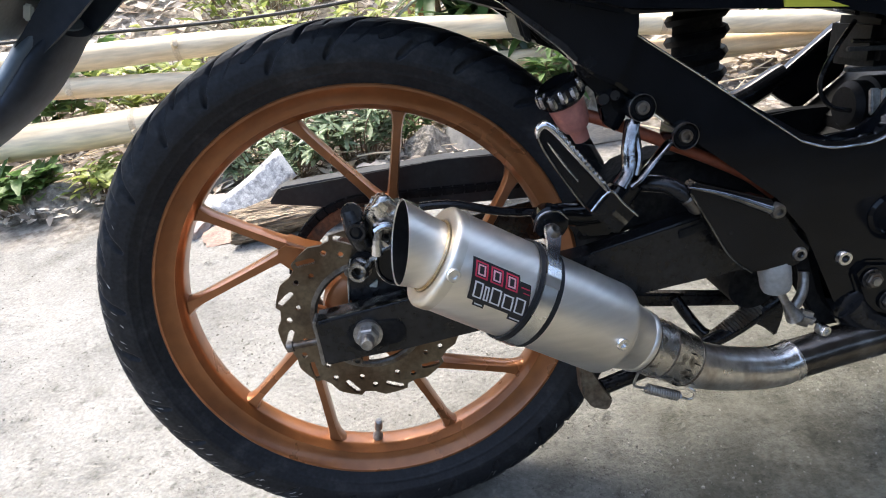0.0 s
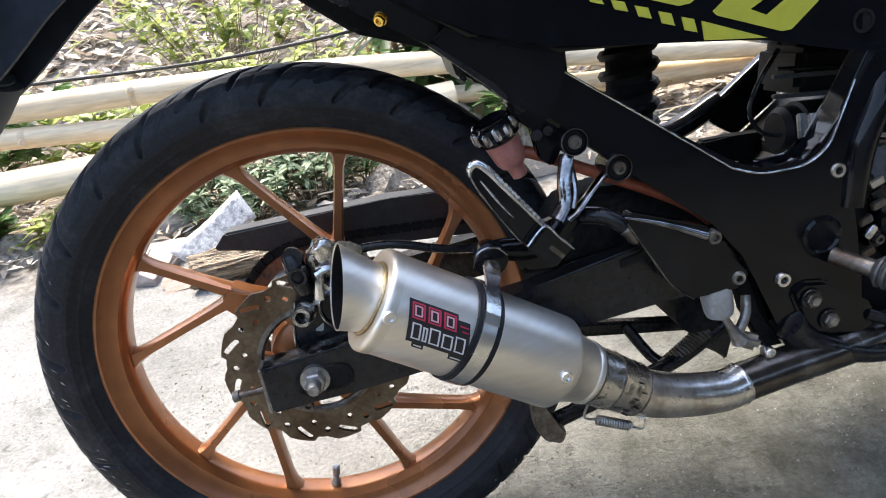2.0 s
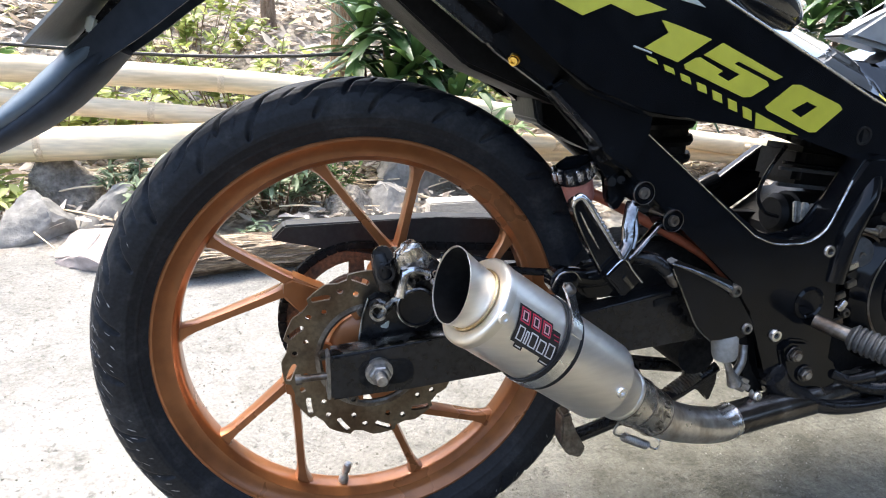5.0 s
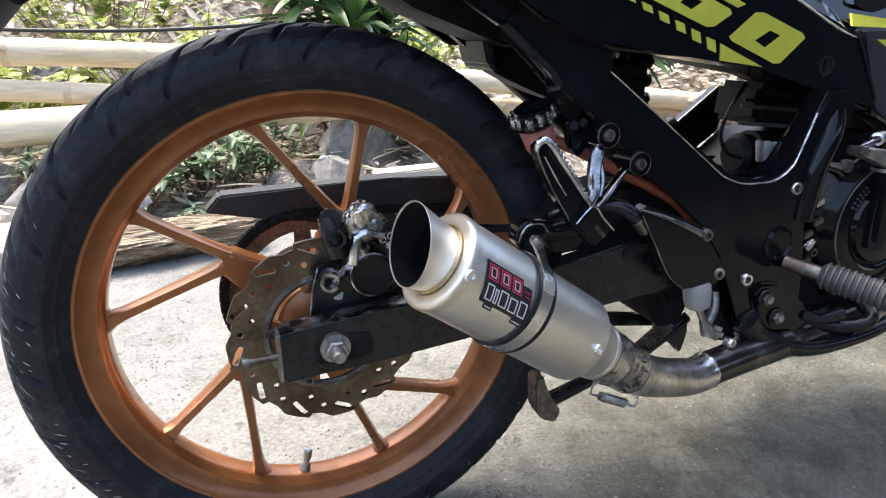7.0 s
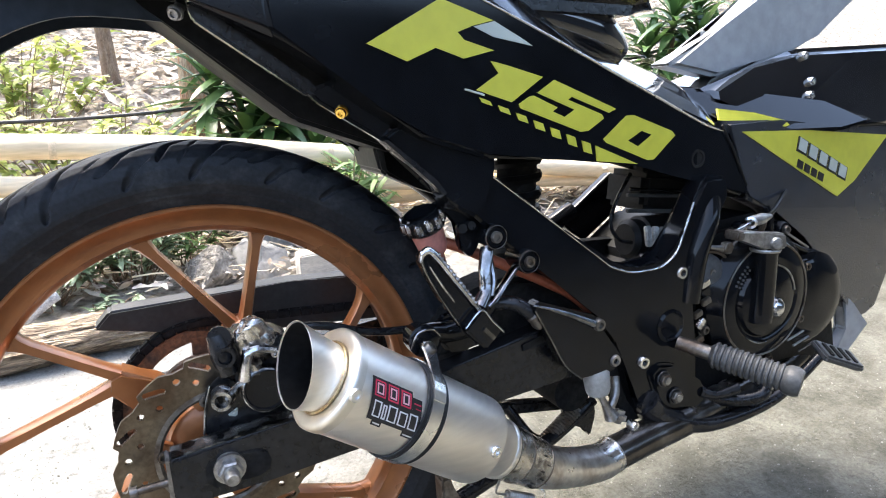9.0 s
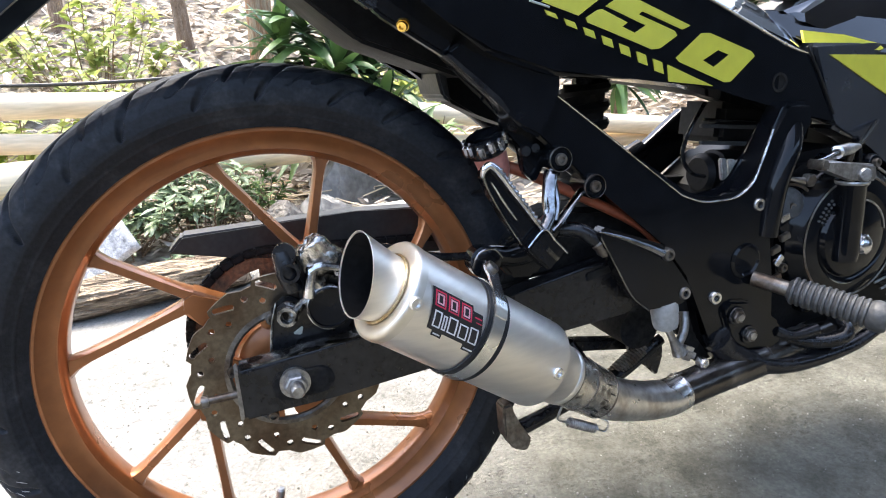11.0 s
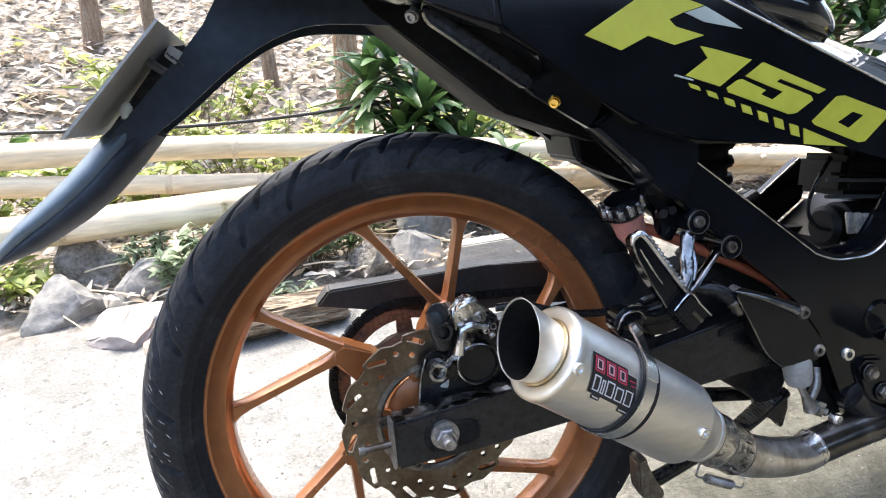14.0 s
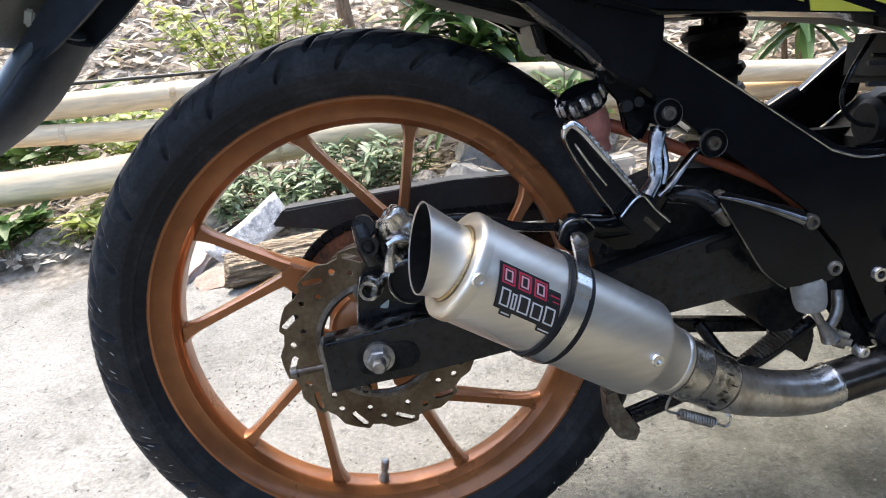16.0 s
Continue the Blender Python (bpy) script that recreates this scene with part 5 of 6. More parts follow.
def rear_brake_gear():
    pl = part("heel_guard", slab([(0.302, 0.104), (0.308, 0.112), (0.380, 0.084), (0.390, 0.066), (0.418, 0.030), (0.406, 0.016), (0.362, 0.016), (0.340, 0.036)], -0.138, -0.122, 0.0018), BLACK, bike, "glossy black heel guard")
    part("guard_edge", tube([(0.302, -0.138, 0.1085), (0.325, -0.138, 0.1005), (0.350, -0.138, 0.0895), (0.376, -0.138, 0.0765)], [0.0012, 0.0030, 0.0044, 0.0060], 12, squash=0.8), DARKCHROME, pl)
    part("guard_rim", tube([(0.304, -0.1385, 0.103), (0.322, -0.1385, 0.070), (0.341, -0.1385, 0.036), (0.362, -0.1385, 0.0165)], 0.0010, 6), DARKCHROME, pl)
    bolt(pl, (0.383, -0.137, 0.074), 0.0070, IRON)
    bolt(pl, (0.4065, -0.1345, 0.0278), 0.0070, ALLOY)
    cy = part("master_cylinder", lathe([(0.0130, 0.018), (0.0146, 0.013), (0.0148, 0.004), (0.0141, 0.002), (0.0145, 0.000), (0.0140, -0.007), (0.0124, -0.012), (0.0094, -0.014), (0.005, -0.015)], (0.391, -0.127, 0.001), (-0.14, 0, 1), 28), CUP, bike, "grey rear brake master cylinder boot")
    part("push_rod", tube([(0.396, -0.122, -0.010), (0.406, -0.122, -0.030), (0.416, -0.122, -0.048)], [0.004, 0.004, 0.009], 12), ALLOY, cy)
    part("clevis", box((0.425, -0.122, -0.050), (0.022, 0.016, 0.016), 0.005, (0, 25, 0)), ALLOY, cy)
    part("clevis_arm", tube([(0.414, -0.120, -0.040), (0.424, -0.118, -0.024), (0.428, -0.112, -0.005)], 0.005, 10), ALLOY, cy)
    bolt(cy, (0.438, -0.132, -0.060), 0.0060, POLISHED, (0.2, -1, 0), "bolt", 0.006)
    foot, up = Vector((0.2195, -0.084, 0.168)), (-0.40, -0.16, 1)
    res = part("brake_reservoir", lathe([(0.0120, -0.004), (0.0150, 0.002), (0.0165, 0.018), (0.0178, 0.030), (0.0165, 0.032)], foot, up, 28), FLUID, bike, "pinkish brake fluid reservoir with chromed cap")
    part("reservoir_neck", lathe([(0.0075, -0.018), (0.0085, -0.008), (0.0110, 0.0)], foot, up, 16), FLUID, res)
    part("reservoir_cap", lathe([(0.0185, 0.024), (0.0205, 0.026), (0.0208, 0.030), (0.0196, 0.032), (0.0206, 0.035), (0.0200, 0.041), (0.0170, 0.043), (0.0130, 0.0415), (0.0003, 0.041)], foot, up, 18), BLACK, res)
    cu, cv, cw = basis(up)
    for k in range(12):
        a = 2 * math.pi * k / 12
        c = foot + cw * (0.0325 + 0.002 * (k % 2)) + (cu * math.cos(a) + cv * math.sin(a)) * 0.0202
        part("cap_grip", lathe([(0.0034, -0.004), (0.0042, 0.0), (0.0036, 0.006), (0.0015, 0.0075)], c, cw, 7), CHROME, res)
    part("brake_hose", tube([(0.222, -0.085, 0.176), (0.245, -0.090, 0.168), (0.300, -0.098, 0.140), (0.345, -0.103, 0.116), (0.376, -0.103, 0.096), (0.400, -0.100, 0.074)], [0.0058, 0.0058, 0.0056, 0.0052, 0.0045, 0.0036], 12), HOSE, res, "orange-red brake hose")


rear_brake_gear()


def stand():
    st = part("centre_stand", tube([(0.440, -0.055, -0.060), (0.380, -0.062, -0.090), (0.300, -0.085, -0.098), (0.222, -0.112, -0.100)], 0.0085, 12), SATIN, bike, "black folded stand with return spring")
    part("stand_foot", slab([(0.198, -0.062), (0.208, -0.060), (0.214, -0.084), (0.230, -0.106), (0.224, -0.118), (0.208, -0.112), (0.199, -0.096)], -0.128, -0.108, 0.002), IRON, st)
    coil(((0.364, -0.060, -0.097), (0.412, -0.060, -0.064)), 0.0080, 15, 0.0019, st, IRON)
    part("stand_pivot", slab([(0.392, -0.052), (0.410, -0.046), (0.440, -0.060), (0.442, -0.080), (0.434, -0.108), (0.422, -0.090), (0.396, -0.078)], -0.062, -0.050, 0.003), SATIN, st)
    part("stand_bar", slab([(0.250, -0.038), (0.445, -0.072), (0.445, -0.087), (0.250, -0.056)], -0.026, -0.012, 0.003), SATIN, st)
    part("stand_strut", tube([(0.334, -0.024, -0.058), (0.356, -0.040, -0.094), (0.368, -0.050, -0.100)], 0.0065, 10), SATIN, st)
    part("stand_roller", lathe([(0.026, -0.05), (0.026, 0.05)], (0.400, -0.02, -0.034), (0, 1, 0), 24), DARK, st)


stand()


def engine():
    e = part("engine_block", slab([(0.50, -0.088), (0.53, 0.10), (0.60, 0.150), (0.69, 0.155), (0.76, 0.100), (0.84, 0.02), (0.86, -0.07), (0.78, -0.098), (0.58, -0.105)], -0.090, 0.10, 0.012), DEEP, bike, "black engine crankcase")
    c = Vector((0.662, -0.090, 0.050))
    cover = part("clutch_cover", lathe([(0.090, -0.010), (0.090, 0.010), (0.087, 0.016), (0.080, 0.020), (0.077, 0.026), (0.072, 0.029), (0.056, 0.030), (0.052, 0.027), (0.049, 0.027), (0.046, 0.032), (0.030, 0.036), (0.0003, 0.037)], c, (0, -1, 0), 72), BLACK, e)
    # Metal ring and arcs paint highlights onto the black cover.
    part("ring_highlight", lathe([(0.0735, 0.0280), (0.0750, 0.0292), (0.0735, 0.0300), (0.0720, 0.0292)], c, (0, -1, 0), 72, closed=True), IRON, cover, "iron-grey ring that paints the cover's highlight")
    part("arc_highlight", tube([c + Vector((0.046 * math.cos(a), -0.033, 0.046 * math.sin(a))) for a in np.linspace(0.15, 1.5, 7)], 0.0012, 6), ALLOY, cover)
    part("arc_highlight", tube([c + Vector((0.056 * math.cos(a), -0.031, 0.056 * math.sin(a))) for a in np.linspace(-2.2, -1.5, 6)], [0.0006, 0.0018, 0.0006], 6), CHROME, cover)
    # embossed writing on the cover stands as a few small dots
    for k in range(6):
        a = 2.25 + 0.09 * k
        for r in (0.056, 0.062):
            part("embossed_dot", lathe([(0.0016, -0.001), (0.0016, 0.001), (0.0008, 0.0018)], c + Vector((r * math.cos(a), -0.030, r * math.sin(a))), (0, -1, 0), 8), GREYRUB, cover)
    tower = part("release_tower", lathe([(0.0150, -0.092), (0.0165, -0.080), (0.0165, -0.004), (0.0180, -0.002), (0.0180, 0.004), (0.0140, 0.006), (0.0003, 0.006)], (0.646, -0.124, 0.118), (0.02, 0, 1), 28), BLACK, e)
    part("tower_collar", lathe([(0.0182, -0.003), (0.0190, -0.001), (0.0182, 0.001)], (0.646, -0.124, 0.120), (0.02, 0, 1), 28, closed=True), ALLOY, tower)
    # Chrome knob that paints the glint at the tower's lower end.
    part("tower_glint", lathe([(0.0130, -0.004), (0.0115, 0.006), (0.0060, 0.010), (0.0003, 0.011)], (0.662, -0.132, 0.044), (0.35, -1, 0.1), 24), CHROME, tower)
    lever = part("clutch_lever", slab([(0.580, 0.149), (0.588, 0.1515), (0.632, 0.143), (0.664, 0.139), (0.668, 0.120), (0.640, 0.119), (0.620, 0.127), (0.588, 0.1395), (0.580, 0.142)], -0.140, -0.124, 0.003, segs=3), ALLOY, e, "grey alloy clutch lever")
    part("lever_bolt", lathe([(0.0085, 0), (0.0085, 0.003), (0.0065, 0.006), (0.0003, 0.0065)], (0.644, -0.139, 0.129), (-0.3, -1, 0.1), 20), ALLOY, lever)
    part("lever_fork", box((0.584, -0.132, 0.1455), (0.012, 0.022, 0.011), 0.002, (0, 10, 0)), IRON, lever)
    part("link_rod", tube([(0.586, -0.128, 0.148), (0.604, -0.126, 0.151), (0.628, -0.122, 0.157)], 0.0020, 8), CHROME, lever)
    stay = part("cable_stay", lathe([(0.0060, 0), (0.0070, 0.003), (0.0070, 0.020), (0.0055, 0.024), (0.0030, 0.034)], (0.624, -0.120, 0.155), (1, 0, 0.10), 18), ALLOY, e)
    part("stay_eye", lathe([(0.0045, 0), (0.0075, 0.001), (0.0075, 0.004), (0.0045, 0.005)], (0.622, -0.122, 0.155), (-0.8, -0.6, 0), 16, closed=True), CHROME, stay)
    part("stay_foot", tube([(0.652, -0.116, 0.158), (0.656, -0.112, 0.150), (0.654, -0.110, 0.138)], 0.004, 8), IRON, stay)
    part("clutch_cable", tube([(0.655, -0.118, 0.159), (0.676, -0.110, 0.163), (0.720, -0.090, 0.180)], 0.0030, 8), SATIN, stay)
    part("coolant_pipe", tube([(0.672, -0.102, 0.166), (0.677, -0.104, 0.150), (0.680, -0.104, 0.136), (0.694, -0.104, 0.124), (0.722, -0.100, 0.112), (0.760, -0.096, 0.096)], 0.0038, 10), BLACK, e)
    part("pipe_line", tube([(0.700, -0.098, 0.136), (0.730, -0.096, 0.120), (0.766, -0.094, 0.100)], 0.0018, 8), ALLOY, e)
    for k in range(8):
        a = 0.3 + k * math.pi / 4
        p = c + Vector((0.094 * math.cos(a), -0.012, 0.094 * math.sin(a)))
        part("cover_lug", lathe([(0.0105, -0.012), (0.0105, 0.0), (0.0090, 0.002), (0.0003, 0.002)], p, (0, -1, 0), 18), BLACK, cover)
        bolt(cover, tuple(p + Vector((0, -0.001, 0))), 0.0058, IRON)
    part("sensor_cap", lathe([(0.0190, -0.02), (0.0190, 0.002), (0.0175, 0.006), (0.0120, 0.008), (0.0003, 0.007)], (0.578, -0.100, 0.098), (-0.1, -1, 0.25), 28), GREYRUB, e)
    part("shift_arm", tube([(0.556, -0.106, 0.132), (0.572, -0.108, 0.128), (0.598, -0.108, 0.122)], [0.0022, 0.0022, 0.0050], 8), ALLOY, e)
    hexnut(e, (0.598, -0.108, 0.124), 0.0080, 0.006, IRON)
    part("shift_rod", tube([(0.557, -0.106, 0.123), (0.580, -0.107, 0.121), (0.600, -0.105, 0.112), (0.604, -0.104, 0.098)], 0.0020, 8), IRON, e)
    part("case_web", slab([(0.556, 0.074), (0.572, 0.080), (0.600, 0.066), (0.598, 0.052), (0.566, 0.058)], -0.108, -0.092, 0.003), SATIN, e)
    part("generator_cover", lathe([(0.066, 0), (0.064, 0.014), (0.056, 0.020), (0.040, 0.022), (0.0003, 0.024)], (0.770, -0.086, 0.030), (0, -1, 0), 44), BLACK, e)
    for k in range(3):
        part("cover_rib", tube([(0.722 + 0.012 * k, -0.108, -0.020 - 0.010 * k), (0.752 + 0.012 * k, -0.108, -0.012 - 0.010 * k)], 0.0016, 6), ALLOY, e)
    part("side_web", slab([(0.712, 0.090), (0.745, 0.086), (0.752, 0.045), (0.730, -0.010), (0.716, -0.004), (0.728, 0.040)], -0.112, -0.098, 0.003), BLACK, e)
    part("cylinder", box((0.83, 0.02, 0.09), (0.09, 0.12, 0.09), 0.01, (0, 25, 0)), SATIN, e)
    for k in range(5):
        part("fin", box((0.795 + 0.018 * k, 0.010, 0.112 - 0.009 * k), (0.004, 0.118, 0.095), 0.001, (0, 25, 0)), SATIN, e)
    air = part("air_box", box((0.612, 0.010, 0.182), (0.150, 0.080, 0.050), 0.008, (0, 6, 0)), DEEP, e)
    for k in range(2):
        part("box_rib", box((0.556, -0.034, 0.184 - 0.020 * k), (0.100, 0.006, 0.0045), 0.001, (0, 6, 0)), GREYRUB, e)
    part("box_seam", tube([(0.512, -0.032, 0.196), (0.560, -0.034, 0.190), (0.620, -0.034, 0.184)], 0.0022, 8), SATIN, e)
    part("carburettor", lathe([(0.020, 0), (0.026, 0.006), (0.026, 0.020), (0.030, 0.022), (0.030, 0.060), (0.022, 0.066), (0.020, 0.12)], (0.520, -0.015, 0.128), (1, 0, -0.08), 28), DEEP, e)
    for k in range(4):
        part("carb_fin", box((0.528 + 0.0125 * k, -0.050, 0.137 - 0.002 * k), (0.0100, 0.006, 0.026), 0.0015, (-18, 8, 0)), ALLOY, e)
    part("carb_bowl", box((0.545, -0.030, 0.100), (0.045, 0.040, 0.020), 0.004, (0, 8, 0)), DEEP, e)
    part("carb_rod", tube([(0.515, -0.052, 0.114), (0.545, -0.052, 0.110), (0.566, -0.050, 0.108)], 0.0018, 8), ALLOY, e)
    part("vent_hose", tube([(0.515, -0.03, 0.215), (0.490, -0.035, 0.185), (0.480, -0.036, 0.158), (0.492, -0.036, 0.136), (0.514, -0.036, 0.128)], 0.0024, 8), SATIN, e)
    for k, (x, z) in enumerate(((0.562, 0.085), (0.565, 0.062), (0.558, 0.035), (0.552, 0.048), (0.556, 0.014))):
        part("case_clip", box((x, -0.112, z), (0.014, 0.006, 0.008), 0.001, (0, -50 if k == 2 else -20, 0)), CHROME if k in (0, 2) else IRON, e)
    lug = part("engine_mount", slab([(0.466, -0.006), (0.478, 0.004), (0.504, 0.000), (0.554, -0.036), (0.556, -0.060), (0.540, -0.068), (0.484, -0.054)], -0.128, -0.112, 0.004), BLACK, bike, "black engine mounting plate")
    for at in ((0.486, -0.129, -0.015), (0.505, -0.129, -0.041)):
        part("nut_washer", lathe([(0.0105, 0), (0.0110, 0.001), (0.0105, 0.002)], at, (0, -1, 0), 24), SATIN, lug)
        hexnut(lug, at, 0.0080, 0.006, IRON, name="mount_nut")
        part("stud", lathe([(0.0042, 0), (0.0042, 0.008), (0.0003, 0.0085)], at, (0, -1, 0), 12), ALLOY, lug)
    part("brake_linkage", tube([(0.548, -0.126, -0.046), (0.566, -0.134, -0.052), (0.596, -0.138, -0.048)], [0.007, 0.0055, 0.008], 12), SATIN, lug)


engine()


def rider_controls():
    a, b_ = Vector((0.528, -0.160, 0.018)), Vector((0.574, -0.243, 0.002))
    w = (b_ - a).normalized()
    peg = part("rider_footrest", lathe([(0.0085, -0.040), (0.0085, 0.0)], a, w, 16), IRON, bike, "grey ribbed rubber rider footrest")
    prof = [(0.010, -0.002)]
    for k in range(12):
        d = 0.002 + k * 0.0062
        prof += [(0.0142, d), (0.0154, d + 0.0010), (0.0154, d + 0.0032), (0.0132, d + 0.0038)]
    prof += [(0.0150, 0.077), (0.0164, 0.080), (0.0164, 0.088), (0.0140, 0.093), (0.0003, 0.094)]
    part("rubber_sleeve", lathe(prof, a, w, 28), GREYRUB, peg)
    part("rest_bar", tube([(0.56, -0.11, -0.060), (0.60, -0.135, -0.066), (0.63, -0.150, -0.056), (0.64, -0.12, -0.04)], 0.009, 12), SATIN, peg)
    ped = part("brake_pedal", tube([(0.470, -0.118, -0.045), (0.495, -0.124, -0.068), (0.560, -0.132, -0.088), (0.650, -0.136, -0.082), (0.700, -0.140, -0.060), (0.738, -0.142, -0.036)], [0.018, 0.014, 0.011, 0.009, 0.0075, 0.007], 14), SATIN, bike, "black rear brake pedal")
    part("pedal_pivot", lathe([(0.022, 0), (0.022, 0.010), (0.018, 0.012), (0.0003, 0.012)], (0.480, -0.114, -0.050), (0, -1, 0), 32), SATIN, ped)
    pad = part("pedal_pad", box((0.780, -0.140, -0.043), (0.070, 0.036, 0.010), 0.003, (24, 22, -10)), GREYRUB, ped, "slotted grey pedal pad")
    for k in range(4):
        part("pad_slot", box((0.760 + 0.0135 * k, -0.1400 - 0.0020 * k, -0.0300 - 0.0056 * k), (0.0060, 0.022, 0.003), 0.0, (24, 22, -10)), DARK, pad)


rider_controls()

# ---- yard edge ----


def bamboo(stations, r, nodes, seed):
    """A pole along given places, with node rings at shares of its length."""
    rnd = random.Random(seed)
    line = smooth_line(stations, 14)
    n = len(line)
    rad = [r * (1 + 0.03 * math.sin(0.21 * k + seed)) * (1.05 - 0.10 * k / n) for k in range(n)]
    pole = part("bamboo_pole", tube(line, rad, 22, steps=1), BAMBOO)
    for t in nodes:
        k = int(t * (n - 1))
        c, w, q = line[k], (line[k + 1] - line[k - 1]), rad[k]
        part("node_ring", lathe([(q * 0.98, -0.012), (q * 1.03, -0.004), (q * 1.045, 0.0), (q * 1.01, 0.003), (q * 1.03, 0.006), (q * 0.98, 0.012)], c, w, 24), NODE, pole)
        if rnd.random() < 0.7:
            d = Vector((0, -0.8, rnd.uniform(-0.2, 0.5))).normalized()
            part("branch_stub", lathe([(0.010, 0), (0.008, 0.010), (0.0085, 0.016), (0.005, 0.017)], c + d * q * 0.96, d + Vector((0.6, 0, 0.3)), 10), NODE, pole)
    return tagged(pole, "pale dry bamboo pole laid along the yard's edge", "bamboo pole", "bamboo poles of the barrier")


bamboo([(-2.8, 1.34, 0.44), (-1.6, 1.34, 0.405), (-0.9, 1.34, 0.377), (-0.45, 1.34, 0.362), (0.0, 1.34, 0.332), (0.5, 1.34, 0.278), (1.2, 1.34, 0.19), (2.4, 1.34, 0.05)], 0.034, (0.07, 0.18, 0.265, 0.398, 0.50, 0.60, 0.72, 0.80, 0.9), 1)
bamboo([(-2.8, 1.32, 0.46), (-1.6, 1.32, 0.365), (-0.9, 1.32, 0.304), (-0.45, 1.32, 0.266), (0.0, 1.33, 0.226), (0.6, 1.35, 0.176), (1.3, 1.38, 0.12), (2.4, 1.40, 0.04)], 0.028, (0.05, 0.16, 0.30, 0.44, 0.53, 0.66, 0.77, 0.9), 2)
bamboo([(-2.6, 1.25, 0.16), (-1.5, 1.25, 0.185), (-0.9, 1.25, 0.186), (-0.5, 1.25, 0.195), (-0.1, 1.27, 0.200), (0.35, 1.30, 0.205)], 0.047, (0.12, 0.30, 0.50, 0.72, 0.93), 3)
bamboo([(0.30, 1.45, 0.10), (0.9, 1.44, 0.115), (1.5, 1.42, 0.12), (2.4, 1.42, 0.12)], 0.040, (0.2, 0.45, 0.7), 5)


def rock(at, size, mat, seed, label, turn=0.0, name="rock", flat=0.0):
    bm = bmesh.new()
    bmesh.ops.create_icosphere(bm, subdivisions=4, radius=1.0)
    rnd = random.Random(seed)
    cuts = [(Vector((rnd.uniform(-1, 1), rnd.uniform(-1, 1), rnd.uniform(-0.3, 1))).normalized(), rnd.uniform(0.50, 0.86)) for _ in range(18)]
    for v in bm.verts:
        p = v.co / max(abs(v.co.x), abs(v.co.y), abs(v.co.z)) ** 0.6
        for n, d in cuts:
            e = p.dot(n) - d
            if e > 0:
                p -= n * e
        p += v.co * 0.07 * noise.noise(v.co * 2.3 + Vector((seed, 0, 0))) + v.co * 0.05 * noise.noise(v.co * 6 + Vector((0, seed, 0)))
        if p.z < -0.35:
            p.z = -0.35
        v.co = Vector((p.x * size[0], p.y * size[1], (p.z + 0.35) * size[2] / 1.1))
    ob = part(name, bm, mat)
    ob.matrix_world = pose(*at, 0, 0, turn)
    return tagged(ob, label, "rock", "stones at the yard's edge")


rock((-0.665, 1.075, -0.006), (0.120, 0.08, 0.100), STONE, 3, "pale grey angular stone beside the yard", 12)
rock((-0.505, 0.965, -0.006), (0.125, 0.13, 0.058), PINK, 8, "pale pinkish slab of stone", -20)
rock((-0.640, 1.270, 0.0), (0.135, 0.08, 0.145), DARKSTONE, 5, "rough dark boulder beneath the bamboo", 5)
rock((-0.490, 1.140, -0.004), (0.115, 0.07, 0.110), STONE, 21, "grey stone leaning at the yard's edge", 30)
rock((-0.960, 1.150, -0.005), (0.16, 0.10, 0.085), DARKSTONE, 13, "low dark stone in the soil", 8)
rock((0.110, 1.120, 0.0), (0.085, 0.07, 0.100), DARKSTONE, 17, "dark squarish stone between shrubs", 15)
rock((0.235, 1.150, 0.0), (0.110, 0.09, 0.105), STONE, 31, "flat grey stone under the bamboo", -12)
rock((0.330, 1.320, 0.0), (0.16, 0.11, 0.190), STONE, 37, "large brownish stone behind the wheel", 25)
rock((0.620, 1.250, 0.0), (0.15, 0.10, 0.12), DARKSTONE, 41, "dark stone in the soil", 25)
rock((-1.300, 1.200, -0.004), (0.15, 0.10, 0.10), DARKSTONE, 43, "dark stone in the soil", 40)


def split_log():
    bm = bmesh.new()
    n, m = 90, 84
    rings = []
    for i in range(n + 1):
        t = i / n
        c = Vector((-0.365, 0.790, 0.036)).lerp(Vector((-0.005, 0.845, 0.040)), t)
        ring = []
        for k in range(m):
            a = 2 * math.pi * k / m
            r = 0.040 * (1 + 0.20 * noise.noise(Vector((t * 3, math.cos(a) * 2, math.sin(a) * 2))) + 0.16 * noise.noise(Vector((t * 2, a * 5, 1))) + 0.10 * noise.noise(Vector((t * 6, a * 11, 4))) + 0.05 * noise.noise(Vector((t * 30, a * 9, 7))))
            ring.append(bm.verts.new(c + Vector((0.010 * math.sin(a * 3), 1.35 * r * math.cos(a), 0.92 * r * math.sin(a)))))
        rings.append(ring)
    for a, b_ in zip(rings, rings[1:]):
        for k in range(m):
            bm.faces.new((a[k], a[(k + 1) % m], b_[(k + 1) % m], b_[k]))
    bm.faces.new(rings[0])
    bm.faces.new(rings[-1])
    return tagged(part("split_log", bm, LOG), "rough split piece of brown firewood on the concrete", "log")


split_log()
tagged(part("plank", box((0.50, 1.055, 0.040), (0.36, 0.05, 0.075), 0.004, (0, 0, 5)), PLANK), "weathered pale plank lying on the soil", "plank")
rock((-0.405, 0.835, -0.004), (0.075, 0.060, 0.022), BRICKY, 51, "flat reddish piece of stone on the concrete", 5)


